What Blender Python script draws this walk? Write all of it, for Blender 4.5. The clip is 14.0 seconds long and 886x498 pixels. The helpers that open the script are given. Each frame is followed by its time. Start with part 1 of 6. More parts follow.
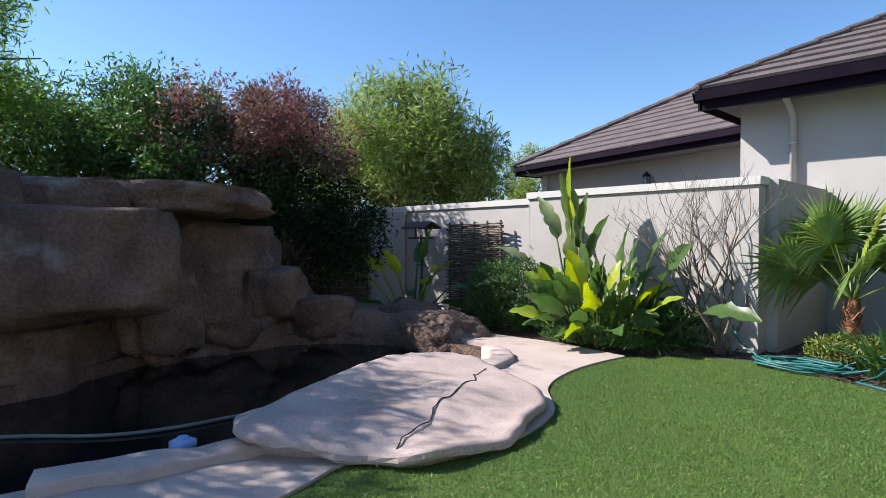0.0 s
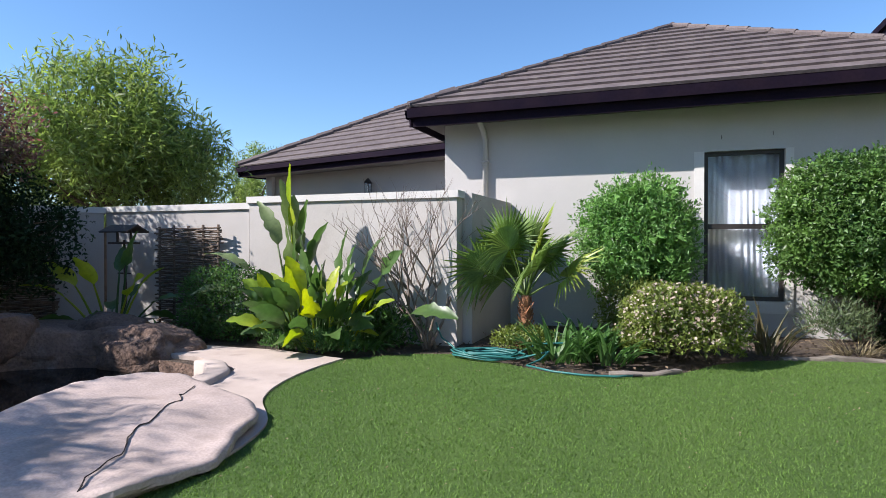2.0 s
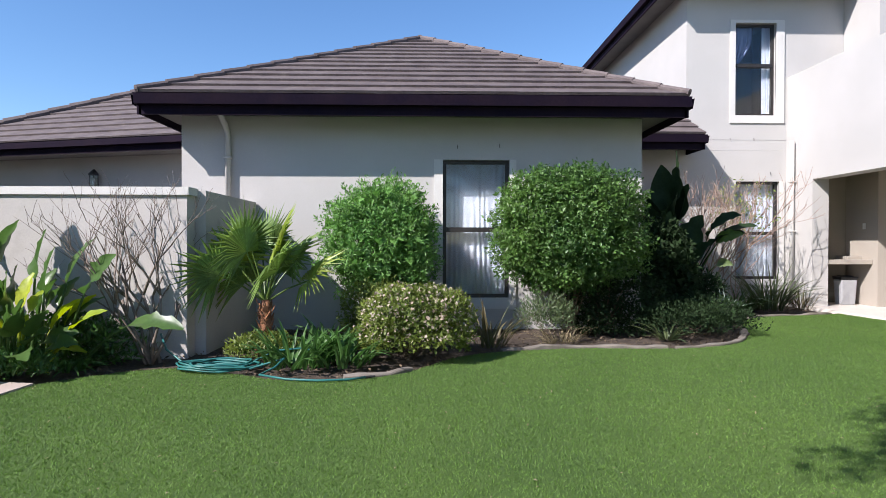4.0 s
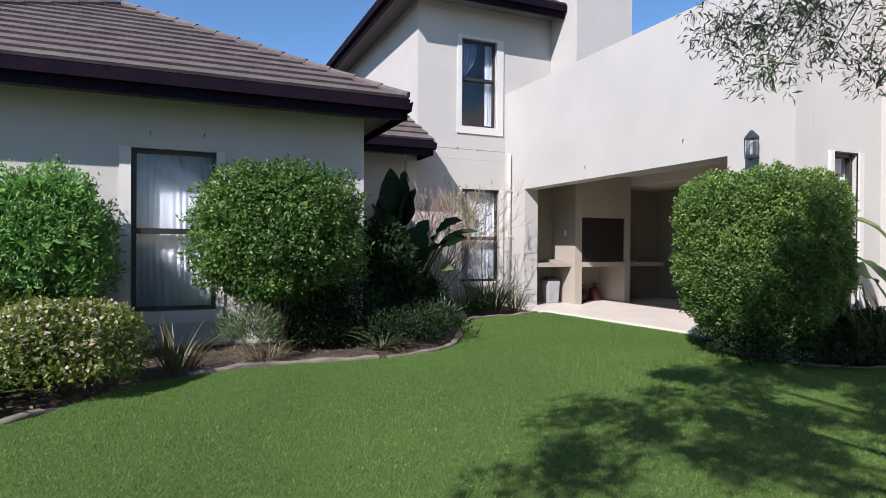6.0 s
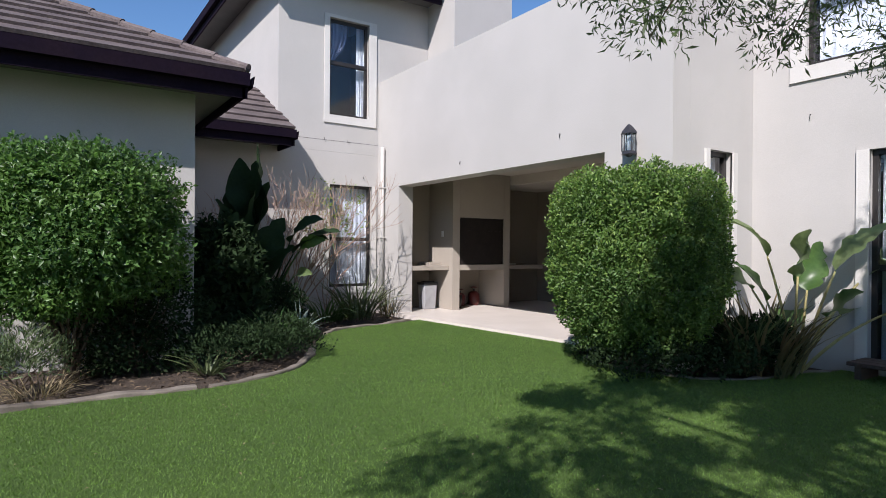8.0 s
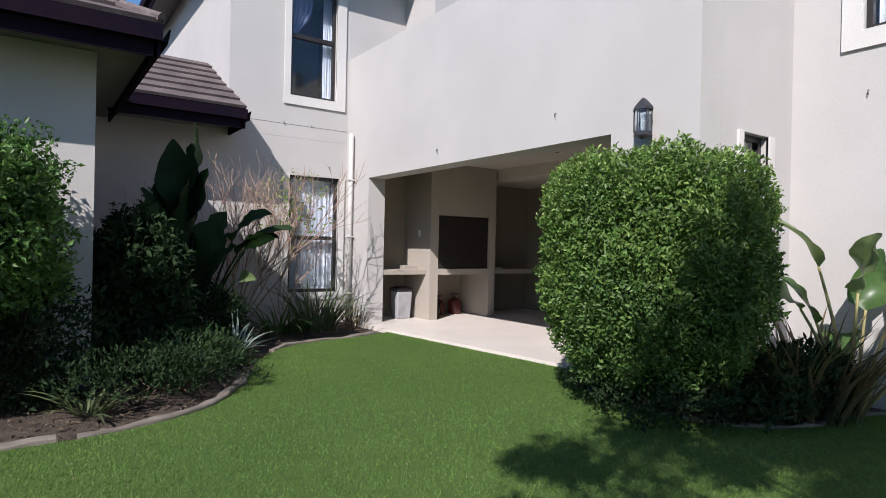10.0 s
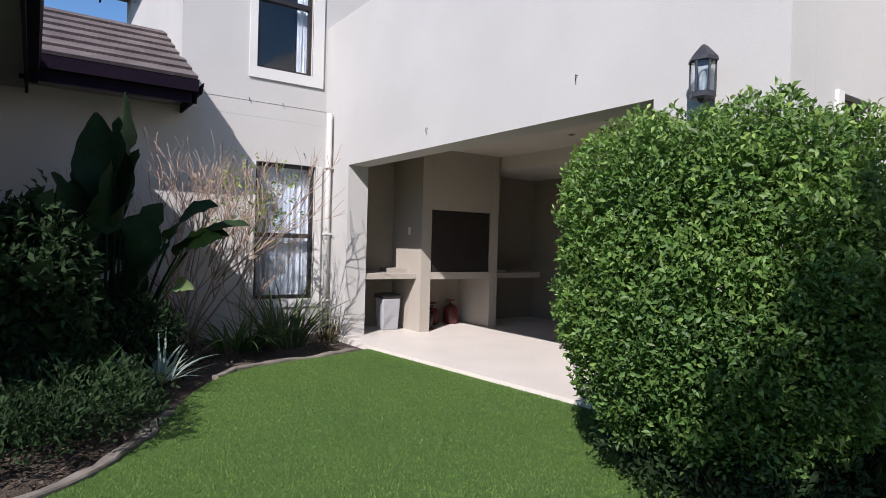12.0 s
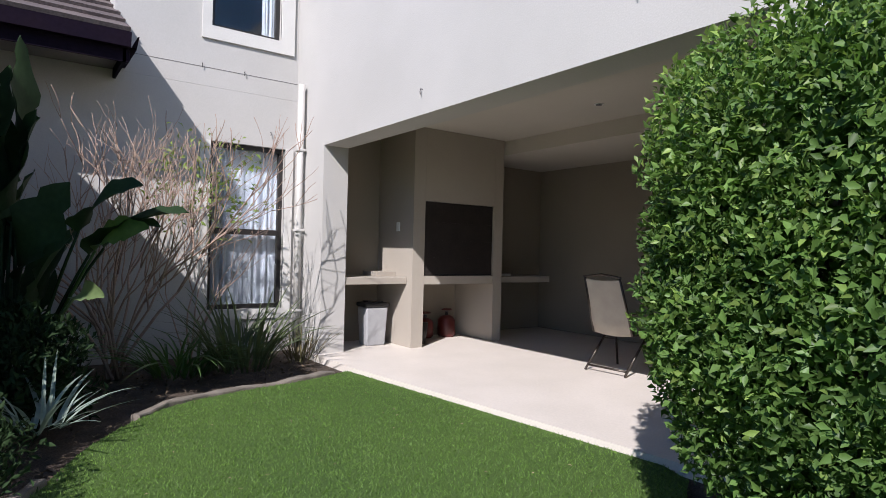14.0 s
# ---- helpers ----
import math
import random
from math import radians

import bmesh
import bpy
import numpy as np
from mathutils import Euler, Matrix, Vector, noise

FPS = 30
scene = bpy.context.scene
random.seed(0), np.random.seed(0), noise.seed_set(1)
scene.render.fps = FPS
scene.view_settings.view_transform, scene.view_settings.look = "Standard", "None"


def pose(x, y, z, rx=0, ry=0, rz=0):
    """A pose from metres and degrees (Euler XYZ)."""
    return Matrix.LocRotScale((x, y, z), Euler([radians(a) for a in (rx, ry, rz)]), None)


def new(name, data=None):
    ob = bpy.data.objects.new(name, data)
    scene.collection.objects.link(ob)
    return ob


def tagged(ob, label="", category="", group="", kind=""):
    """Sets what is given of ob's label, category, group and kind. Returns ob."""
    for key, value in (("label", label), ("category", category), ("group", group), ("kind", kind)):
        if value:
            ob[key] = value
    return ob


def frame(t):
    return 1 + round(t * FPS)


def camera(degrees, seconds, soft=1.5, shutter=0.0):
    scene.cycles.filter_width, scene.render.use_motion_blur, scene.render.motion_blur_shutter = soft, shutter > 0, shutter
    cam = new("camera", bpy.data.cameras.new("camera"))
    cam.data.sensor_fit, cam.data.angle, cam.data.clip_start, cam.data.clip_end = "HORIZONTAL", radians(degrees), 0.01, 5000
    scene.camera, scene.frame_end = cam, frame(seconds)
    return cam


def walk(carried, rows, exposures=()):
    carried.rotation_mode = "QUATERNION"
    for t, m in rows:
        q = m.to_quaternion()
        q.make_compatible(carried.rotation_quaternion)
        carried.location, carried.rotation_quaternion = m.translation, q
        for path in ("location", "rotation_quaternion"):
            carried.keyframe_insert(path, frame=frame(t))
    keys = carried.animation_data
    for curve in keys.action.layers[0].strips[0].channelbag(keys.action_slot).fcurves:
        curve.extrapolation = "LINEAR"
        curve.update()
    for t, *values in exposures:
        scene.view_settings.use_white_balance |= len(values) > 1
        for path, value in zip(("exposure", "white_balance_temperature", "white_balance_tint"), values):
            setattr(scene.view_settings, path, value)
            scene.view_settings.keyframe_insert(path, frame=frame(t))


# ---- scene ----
cam = camera(73.2, 14.0, soft=0.8)
PATH = [
    (0.0, 0.643, 0.344, 1.159, 45.87, -0.60, 0.10),
    (0.5, 0.665, 0.352, 1.169, 39.59, -0.55, 0.22),
    (1.0, 0.694, 0.367, 1.189, 33.38, -0.57, 0.27),
    (1.5, 0.744, 0.361, 1.215, 26.66, -0.58, 0.12),
    (2.0, 0.797, 0.343, 1.233, 20.46, -0.56, -0.01),
    (2.5, 0.868, 0.328, 1.242, 14.56, -0.53, -0.09),
    (3.0, 0.952, 0.331, 1.257, 9.84, -0.60, -0.10),
    (5.5, 1.625, 0.983, 1.268, -18.76, -0.26, 0.40),
    (6.0, 1.904, 1.059, 1.290, -23.52, -0.24, 0.37),
    (6.5, 2.087, 1.212, 1.305, -28.12, -0.24, 0.25),
    (7.0, 2.313, 1.401, 1.304, -31.31, -0.14, 0.37),
    (7.5, 2.562, 1.598, 1.313, -33.04, -0.13, 0.41),
    (8.0, 2.787, 1.821, 1.320, -33.84, -0.12, 0.50),
    (8.5, 3.006, 2.094, 1.338, -34.47, -0.14, 0.70),
    (11.0, 4.332, 3.496, 1.358, -34.86, -0.14, 1.40),
    (11.5, 4.588, 3.814, 1.394, -34.57, -0.38, 1.51),
    (12.0, 4.803, 4.082, 1.411, -34.54, -0.45, 1.57),
    (12.5, 4.994, 4.361, 1.387, -34.71, -0.30, 1.54),
    (13.0, 5.213, 4.664, 1.376, -34.65, -0.31, 1.70),
    (13.5, 5.422, 5.013, 1.358, -34.95, -0.21, 1.78),
    (14.0, 5.579, 5.410, 1.281, -35.80, 0.34, 1.40),
]
walk(cam, [(t, pose(x, y, z, 90 + pitch, 0, yaw) @ pose(0, 0, 0, 0, 0, roll)) for t, x, y, z, yaw, pitch, roll in PATH],
     exposures=[(0.0, 0.93, 6500, 14), (3.0, 0.93, 6330, 15), (5.5, 0.64, 6320, 16), (8.5, 0.41, 6320, 16), (14.0, 0.50, 6200, 15)])

# ---- world, sun ----
SUN = Vector((1.0, 0.72, -1.0)).normalized()
world = bpy.data.worlds.new("world")
scene.world = world
world.use_nodes = True
_wn = world.node_tree.nodes
_sky = _wn.new("ShaderNodeTexSky")
_sky.sky_type = "NISHITA"
_sky.sun_disc = False
_sky.sun_elevation = math.asin(-SUN.z)
_sky.sun_rotation = math.atan2(-SUN.x, -SUN.y)
_sky.air_density, _sky.dust_density, _sky.ozone_density = 1.0, 0.15, 4.0
_tint = _wn.new("ShaderNodeHueSaturation")
_tint.inputs["Saturation"].default_value = 1.12
world.node_tree.links.new(_sky.outputs[0], _tint.inputs["Color"])
world.node_tree.links.new(_tint.outputs[0], _wn["Background"].inputs[0])
_wn["Background"].inputs[1].default_value = 0.106
sun = new("sun", bpy.data.lights.new("sun", "SUN"))
sun.data.energy, sun.data.angle, sun.data.color = 5.0, radians(0.55), (1.0, 0.96, 0.91)
sun.rotation_euler = SUN.to_track_quat("-Z", "Y").to_euler()
sun.location = (-6, -6, 9)


# ---- materials ----
def mat(name, base, second=None, rough=0.8, scale=6.0, fine=60.0, bump=0.2, fine_mix=0.35, metal=0.0, spec=0.4, translucent=0.0, island=0.0, stretch=(1, 1, 1), stain=None, fine_dist=0.01):
    """Two scales of variation (patches and grain), bump, and a random shade for each leaf or piece."""
    m = bpy.data.materials.new(name)
    m.use_nodes = True
    n, l = m.node_tree.nodes, m.node_tree.links
    b = n["Principled BSDF"]
    second = second or tuple(c * 0.72 for c in base)
    co = n.new("ShaderNodeTexCoord")
    mp = n.new("ShaderNodeMapping")
    mp.inputs["Scale"].default_value = stretch
    l.new(co.outputs["Object"], mp.inputs[0])
    big, small = n.new("ShaderNodeTexNoise"), n.new("ShaderNodeTexNoise")
    for tex, s, d in ((big, scale, 5), (small, fine, 4)):
        l.new(mp.outputs[0], tex.inputs["Vector"])
        tex.inputs["Scale"].default_value, tex.inputs["Detail"].default_value = s, d
    ramp = n.new("ShaderNodeMapRange")
    ramp.inputs[1].default_value, ramp.inputs[2].default_value = 0.35, 0.65
    l.new(big.outputs[0], ramp.inputs[0])
    mix = n.new("ShaderNodeMix")
    mix.data_type = "RGBA"
    mix.inputs["A"].default_value, mix.inputs["B"].default_value = (*base, 1), (*second, 1)
    l.new(ramp.outputs[0], mix.inputs["Factor"])
    out = mix.outputs["Result"]
    grain = n.new("ShaderNodeMapRange")
    grain.inputs[1].default_value, grain.inputs[2].default_value = 0.25, 0.75
    grain.inputs[3].default_value, grain.inputs[4].default_value = 1 - fine_mix, 1 + fine_mix
    l.new(small.outputs[0], grain.inputs[0])
    hsv = n.new("ShaderNodeHueSaturation")
    l.new(out, hsv.inputs["Color"])
    value = grain.outputs[0]
    if island:
        geo = n.new("ShaderNodeNewGeometry")
        rnd = n.new("ShaderNodeMapRange")
        rnd.inputs[3].default_value, rnd.inputs[4].default_value = 1 - island, 1 + island
        l.new(geo.outputs["Random Per Island"], rnd.inputs[0])
        mul = n.new("ShaderNodeMath")
        mul.operation = "MULTIPLY"
        l.new(value, mul.inputs[0])
        l.new(rnd.outputs[0], mul.inputs[1])
        value = mul.outputs[0]
    l.new(value, hsv.inputs["Value"])
    out = hsv.outputs[0]
    if stain:
        st = n.new("ShaderNodeTexNoise")
        st.inputs["Scale"].default_value, st.inputs["Detail"].default_value = stain[1], 8
        l.new(co.outputs["Object"], st.inputs["Vector"])
        sr = n.new("ShaderNodeMapRange")
        sr.inputs[1].default_value, sr.inputs[2].default_value = stain[2], stain[2] + 0.12
        sr.inputs[4].default_value = stain[3]
        l.new(st.outputs[0], sr.inputs[0])
        m2 = n.new("ShaderNodeMix")
        m2.data_type = "RGBA"
        l.new(sr.outputs[0], m2.inputs["Factor"])
        l.new(out, m2.inputs["A"])
        m2.inputs["B"].default_value = (*stain[0], 1)
        out = m2.outputs["Result"]
    l.new(out, b.inputs["Base Color"])
    b.inputs["Roughness"].default_value, b.inputs["Metallic"].default_value = rough, metal
    b.inputs["Specular IOR Level"].default_value = spec
    if bump:
        bp = n.new("ShaderNodeBump")
        bp.inputs["Strength"].default_value, bp.inputs["Distance"].default_value = bump, fine_dist
        l.new(small.outputs[0], bp.inputs["Height"])
        l.new(bp.outputs[0], b.inputs["Normal"])
    if translucent:
        tr = n.new("ShaderNodeBsdfTranslucent")
        bright = n.new("ShaderNodeHueSaturation")
        bright.inputs["Value"].default_value, bright.inputs["Saturation"].default_value = 1.6, 1.1
        l.new(out, bright.inputs["Color"])
        l.new(bright.outputs[0], tr.inputs[0])
        ms = n.new("ShaderNodeMixShader")
        ms.inputs[0].default_value = translucent
        l.new(b.outputs[0], ms.inputs[1])
        l.new(tr.outputs[0], ms.inputs[2])
        l.new(ms.outputs[0], n["Material Output"].inputs[0])
    return m


def leafmat(name, base, second, tr=0.35, rough=0.45, spread=0.45, gloss=0.35):
    return mat(name, base, second, rough=rough, scale=1.6, fine=25, bump=0, fine_mix=0.15, translucent=tr, island=spread, spec=gloss)


M_PLASTER = mat("painted_plaster", (0.46, 0.44, 0.418), (0.43, 0.412, 0.39), 0.9, 1.2, 90, 0.25, 0.05, fine_dist=0.004)
M_GARDENWALL = mat("garden_wall_plaster", (0.455, 0.425, 0.40), (0.40, 0.375, 0.35), 0.92, 1.4, 80, 0.3, 0.07, stain=((0.25, 0.23, 0.2), 2.2, 0.62, 0.5), fine_dist=0.004)
# house plaster again, with the covered patio's shade put into the colour
M_INNER_SHADE = mat("shade_darkened_patio_plaster", (0.265, 0.23, 0.185), (0.24, 0.21, 0.17), 0.9, 1.0, 90, 0.2, 0.05, fine_dist=0.004)
# same plaster, a tone between sunlit and shaded painted into the barbecue
M_BRAAI_SHADE = mat("half_shaded_barbecue_plaster", (0.37, 0.33, 0.28), (0.34, 0.30, 0.255), 0.9, 1.0, 90, 0.2, 0.05, fine_dist=0.004)
M_CEIL = mat("patio_ceiling_paint", (0.50, 0.46, 0.40), (0.46, 0.425, 0.37), 0.9, 1.0, 60, 0.1, 0.04)
M_BAND = mat("window_surround_plaster", (0.58, 0.56, 0.53), (0.54, 0.52, 0.49), 0.85, 2.0, 80, 0.2, 0.05)
M_ROOF = mat("roof_tile", (0.095, 0.074, 0.072), (0.135, 0.108, 0.102), 0.75, 3.0, 45, 0.4, 0.3, island=0.12, stain=((0.22, 0.19, 0.16), 6.0, 0.62, 0.4))
M_FASCIA = mat("dark_painted_fascia", (0.010, 0.0065, 0.015), (0.015, 0.009, 0.016), 0.7, 3, 30, 0.05, 0.2, spec=0.05)
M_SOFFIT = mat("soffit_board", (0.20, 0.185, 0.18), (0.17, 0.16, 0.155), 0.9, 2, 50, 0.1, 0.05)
M_PIPE = mat("painted_downpipe", (0.50, 0.48, 0.45), (0.45, 0.43, 0.40), 0.5, 4, 60, 0.05, 0.06)
M_FRAME = mat("dark_bronze_frame", (0.022, 0.019, 0.018), (0.032, 0.028, 0.026), 0.4, 5, 60, 0.03, 0.15)
M_CURTAIN = mat("white_curtain", (0.56, 0.58, 0.64), (0.46, 0.48, 0.56), 0.95, 3, 120, 0.15, 0.06, translucent=0.25)
M_BLUECURTAIN = mat("blue_grey_curtain", (0.20, 0.22, 0.33), (0.15, 0.17, 0.28), 0.95, 3, 120, 0.15, 0.06)
M_LAWN = mat("turf_base", (0.085, 0.150, 0.026), (0.066, 0.125, 0.022), 0.95, 0.8, 260, 0.8, 0.35, fine_dist=0.02)
M_BLADE = mat("turf_blade", (0.118, 0.202, 0.040), (0.092, 0.168, 0.032), 0.6, 0.7, 8, 0, 0.1, translucent=0.3, island=0.5)
M_SOIL = mat("bed_soil", (0.095, 0.070, 0.052), (0.055, 0.040, 0.030), 1.0, 5, 70, 1.0, 0.5, fine_dist=0.03)
M_CONC = mat("pinkish_concrete", (0.47, 0.385, 0.335), (0.40, 0.325, 0.28), 0.9, 2.5, 120, 0.35, 0.12, stain=((0.28, 0.22, 0.19), 3.5, 0.60, 0.5), fine_dist=0.006)
M_ROCK = mat("artificial_rock", (0.215, 0.137, 0.100), (0.095, 0.062, 0.048), 0.9, 1.7, 30, 0.9, 0.35, stain=((0.34, 0.31, 0.31), 2.3, 0.62, 0.5), fine_dist=0.03)
M_SLAB = mat("pink_sandy_slab", (0.47, 0.375, 0.335), (0.38, 0.30, 0.262), 0.92, 2.4, 60, 0.25, 0.16, stain=((0.27, 0.21, 0.18), 2.6, 0.58, 0.6), fine_dist=0.008)
M_CRACK = mat("dark_crack", (0.03, 0.023, 0.02), None, 1.0, 8, 60, 0.2, 0.2)
M_KERB = mat("bed_kerb_concrete", (0.21, 0.18, 0.15), (0.13, 0.11, 0.09), 0.95, 4, 90, 0.4, 0.15)
M_TILE = mat("patio_floor_screed", (0.65, 0.59, 0.535), (0.60, 0.545, 0.49), 0.45, 1.6, 60, 0.08, 0.06)
M_BARK = mat("bark", (0.16, 0.115, 0.08), (0.10, 0.07, 0.05), 0.95, 8, 60, 0.7, 0.3, fine_dist=0.02)
M_TWIG = mat("bare_twig", (0.20, 0.155, 0.125), (0.14, 0.11, 0.09), 0.9, 9, 60, 0.3, 0.2)
M_REDTWIG = mat("reddish_twig", (0.38, 0.275, 0.215), (0.28, 0.19, 0.15), 0.9, 9, 60, 0.3, 0.2)
M_PALMTRUNK = mat("palm_trunk_fibre", (0.38, 0.17, 0.08), (0.19, 0.09, 0.05), 0.95, 14, 70, 0.8, 0.3, fine_dist=0.02)
M_WATTLE = mat("woven_sticks", (0.10, 0.072, 0.055), (0.17, 0.125, 0.095), 0.95, 9, 60, 0.5, 0.3, island=0.45)
M_STEEL = mat("black_steel", (0.018, 0.015, 0.014), (0.026, 0.020, 0.018), 0.55, 6, 50, 0.1, 0.2)
M_LAMPMETAL = mat("dark_lantern_metal", (0.05, 0.05, 0.06), (0.035, 0.035, 0.04), 0.45, 10, 50, 0.05, 0.2, metal=0.4)
M_HOSE = mat("green_garden_hose", (0.022, 0.14, 0.13), (0.018, 0.11, 0.10), 0.45, 6, 40, 0.0, 0.1)
M_BLUE = mat("pale_blue_plastic", (0.30, 0.45, 0.75), (0.38, 0.52, 0.80), 0.4, 6, 40, 0, 0.05)
M_PVC = mat("grey_pool_hose", (0.16, 0.16, 0.15), (0.20, 0.20, 0.18), 0.5, 4, 40, 0, 0.1)
M_BIN = mat("grey_plastic_bin", (0.36, 0.36, 0.37), (0.31, 0.31, 0.32), 0.5, 5, 60, 0.05, 0.06)
M_BINLID = mat("black_plastic_lid", (0.03, 0.03, 0.032), None, 0.45, 5, 60, 0.05, 0.1)
M_CHAIRMESH = mat("beige_sling_fabric", (0.40, 0.36, 0.30), (0.35, 0.31, 0.26), 0.8, 6, 260, 0.3, 0.1)
M_CHAIRMETAL = mat("bronze_tube_metal", (0.075, 0.06, 0.05), (0.055, 0.045, 0.038), 0.35, 6, 60, 0, 0.1, metal=0.7)
M_RED = mat("red_enamel", (0.11, 0.018, 0.016), (0.08, 0.014, 0.012), 0.4, 6, 60, 0, 0.1)
M_WHITE = mat("white_plastic", (0.72, 0.71, 0.68), (0.66, 0.65, 0.62), 0.4, 6, 60, 0, 0.03)
# dark grey that stands for the dimness of unlit rooms
M_DARKIN = mat("dim_room_stand_in", (0.10, 0.10, 0.105), (0.085, 0.085, 0.09), 0.95, 2, 40, 0, 0.05)
M_WOOD = mat("dark_weathered_timber", (0.085, 0.055, 0.040), (0.055, 0.035, 0.026), 0.7, 4, 40, 0.3, 0.25, stretch=(1, 8, 8))

L_HEDGE = leafmat("hedge_leaf", (0.112, 0.192, 0.044), (0.068, 0.130, 0.034), 0.35, 0.48)
# lighter copy of the hedge leaf, with sunlight in its colour
L_HEDGE2 = leafmat("sunlit_hedge_leaf", (0.215, 0.305, 0.075), (0.135, 0.215, 0.052), 0.4, 0.45, 0.45)
# green leaf with shade put into its colour, for plants in dim spots
L_SHADEG = leafmat("shade_darkened_leaf", (0.026, 0.046, 0.018), (0.018, 0.034, 0.013), 0.2, 0.75, 0.5, 0.12)
L_BUSH = leafmat("round_bush_leaf", (0.105, 0.190, 0.046), (0.062, 0.128, 0.034), 0.35, 0.38)
L_BRIGHT = leafmat("bright_shrub_leaf", (0.150, 0.285, 0.075), (0.100, 0.215, 0.055))
L_FLOWERLEAF = leafmat("small_yellow_green_leaf", (0.175, 0.215, 0.045), (0.105, 0.145, 0.034))
L_PETAL = leafmat("cream_blossom", (0.46, 0.39, 0.31), (0.36, 0.28, 0.22), 0.2, 0.8, 0.2)
L_STREL = leafmat("broad_banana_like_leaf", (0.075, 0.135, 0.034), (0.048, 0.098, 0.028), 0.3, 0.35, 0.35)
L_STRELY = leafmat("yellowing_broad_leaf", (0.36, 0.40, 0.035), (0.20, 0.30, 0.03), 0.35, 0.4, 0.3)
L_PALM = leafmat("fan_palm_leaf", (0.175, 0.255, 0.065), (0.120, 0.190, 0.050), 0.3, 0.4, 0.3)
L_PALMY = leafmat("young_yellow_green_fan", (0.30, 0.36, 0.060), (0.22, 0.29, 0.050), 0.35, 0.4, 0.25)
L_STRAP = leafmat("strap_leaf", (0.075, 0.160, 0.040), (0.050, 0.110, 0.030), 0.3, 0.4, 0.4)
L_DRY = leafmat("dry_grass_blade", (0.30, 0.24, 0.15), (0.20, 0.17, 0.09), 0.2, 0.8, 0.4)
L_MULCH = leafmat("brown_mulch_bit", (0.15, 0.11, 0.07), (0.09, 0.065, 0.045), 0.1, 0.9, 0.4)
L_REED = leafmat("reed_leaf", (0.085, 0.110, 0.042), (0.055, 0.075, 0.035), 0.25, 0.5, 0.4)
L_BRONZE = leafmat("bronze_flax_leaf", (0.12, 0.085, 0.045), (0.09, 0.10, 0.045), 0.25, 0.5, 0.5)
L_SILVER = leafmat("silver_leaf", (0.22, 0.27, 0.23), (0.15, 0.19, 0.15), 0.2, 0.6, 0.3)
L_PURPLE = leafmat("purple_red_leaf", (0.205, 0.082, 0.085), (0.105, 0.080, 0.046), 0.3, 0.5, 0.5)
L_GREEN = leafmat("dark_green_shrub_leaf", (0.075, 0.150, 0.038), (0.045, 0.098, 0.026))
L_WILLOW = leafmat("pale_willow_leaf", (0.210, 0.275, 0.070), (0.140, 0.200, 0.052), 0.4, 0.5, 0.4)
L_LIME = leafmat("light_green_narrow_leaf", (0.150, 0.260, 0.050), (0.090, 0.175, 0.035), 0.45, 0.5, 0.4)
# paddle leaf darkened to carry the wing's shade
L_SHADEP = leafmat("shade_darkened_paddle_leaf", (0.026, 0.050, 0.020), (0.018, 0.036, 0.015), 0.2, 0.6, 0.3, 0.15)
L_STALK = leafmat("pale_leaf_stalk", (0.42, 0.40, 0.17), (0.34, 0.27, 0.12), 0.15, 0.5, 0.1)
L_GREYPADDLE = leafmat("grey_green_paddle_leaf", (0.165, 0.215, 0.090), (0.105, 0.150, 0.060), 0.3, 0.4, 0.3)
L_OLIVE = leafmat("narrow_grey_green_leaf", (0.115, 0.155, 0.070), (0.080, 0.115, 0.052), 0.3, 0.5, 0.4)


def simple(name, color, rough, **inputs):
    m = bpy.data.materials.new(name)
    m.use_nodes = True
    b = m.node_tree.nodes["Principled BSDF"]
    b.inputs["Base Color"].default_value, b.inputs["Roughness"].default_value = (*color, 1), rough
    for key, value in inputs.items():
        b.inputs[key.replace("_", " ")].default_value = value
    return m


M_GLASS = simple("window_glass", (0.9, 0.95, 0.97), 0.02, Transmission_Weight=1.0, IOR=1.45)
M_WATER = simple("dark_pool_water", (0.006, 0.009, 0.010), 0.04, IOR=1.33, Specular_IOR_Level=0.5)


# ---- building helpers ----
def link(name, bm, material, parent=None, label="", smooth=False):
    me = bpy.data.meshes.new(name)
    bmesh.ops.recalc_face_normals(bm, faces=bm.faces)
    bm.to_mesh(me)
    bm.free()
    return link_mesh(name, me, material, parent, label, smooth)


def link_mesh(name, me, material, parent=None, label="", smooth=False):
    for m in (material if isinstance(material, (list, tuple)) else [material]):
        me.materials.append(m)
    if smooth:
        me.polygons.foreach_set("use_smooth", [True] * len(me.polygons))
    ob = new(name, me)
    if parent is not None:
        ob.parent = parent
        ob.matrix_parent_inverse = parent.matrix_world.inverted() if parent.parent is None else Matrix.Identity(4)
    if label:
        ob["label"] = label
    return ob


def part(name, bm, material, parent, label="", smooth=False):
    return link(name, bm, material, parent, label, smooth)


def thing(name, label, category, group="", kind=""):
    return tagged(new(name), label, category, group, kind)


def box(bm, x0, x1, y0, y1, z0, z1, bevel=0.0):
    geom = bmesh.ops.create_cube(bm, size=1.0, matrix=Matrix.Translation(((x0 + x1) / 2, (y0 + y1) / 2, (z0 + z1) / 2)) @ Matrix.Diagonal((x1 - x0, y1 - y0, z1 - z0, 1)))
    if bevel:
        edges = {e for v in geom["verts"] for e in v.link_edges}
        bmesh.ops.bevel(bm, geom=list(edges), offset=bevel, segments=2, profile=0.5, affect="EDGES")
    return bm


def boxes(*rows, bevel=0.0):
    bm = bmesh.new()
    for r in rows:
        box(bm, *r, bevel=bevel)
    return bm


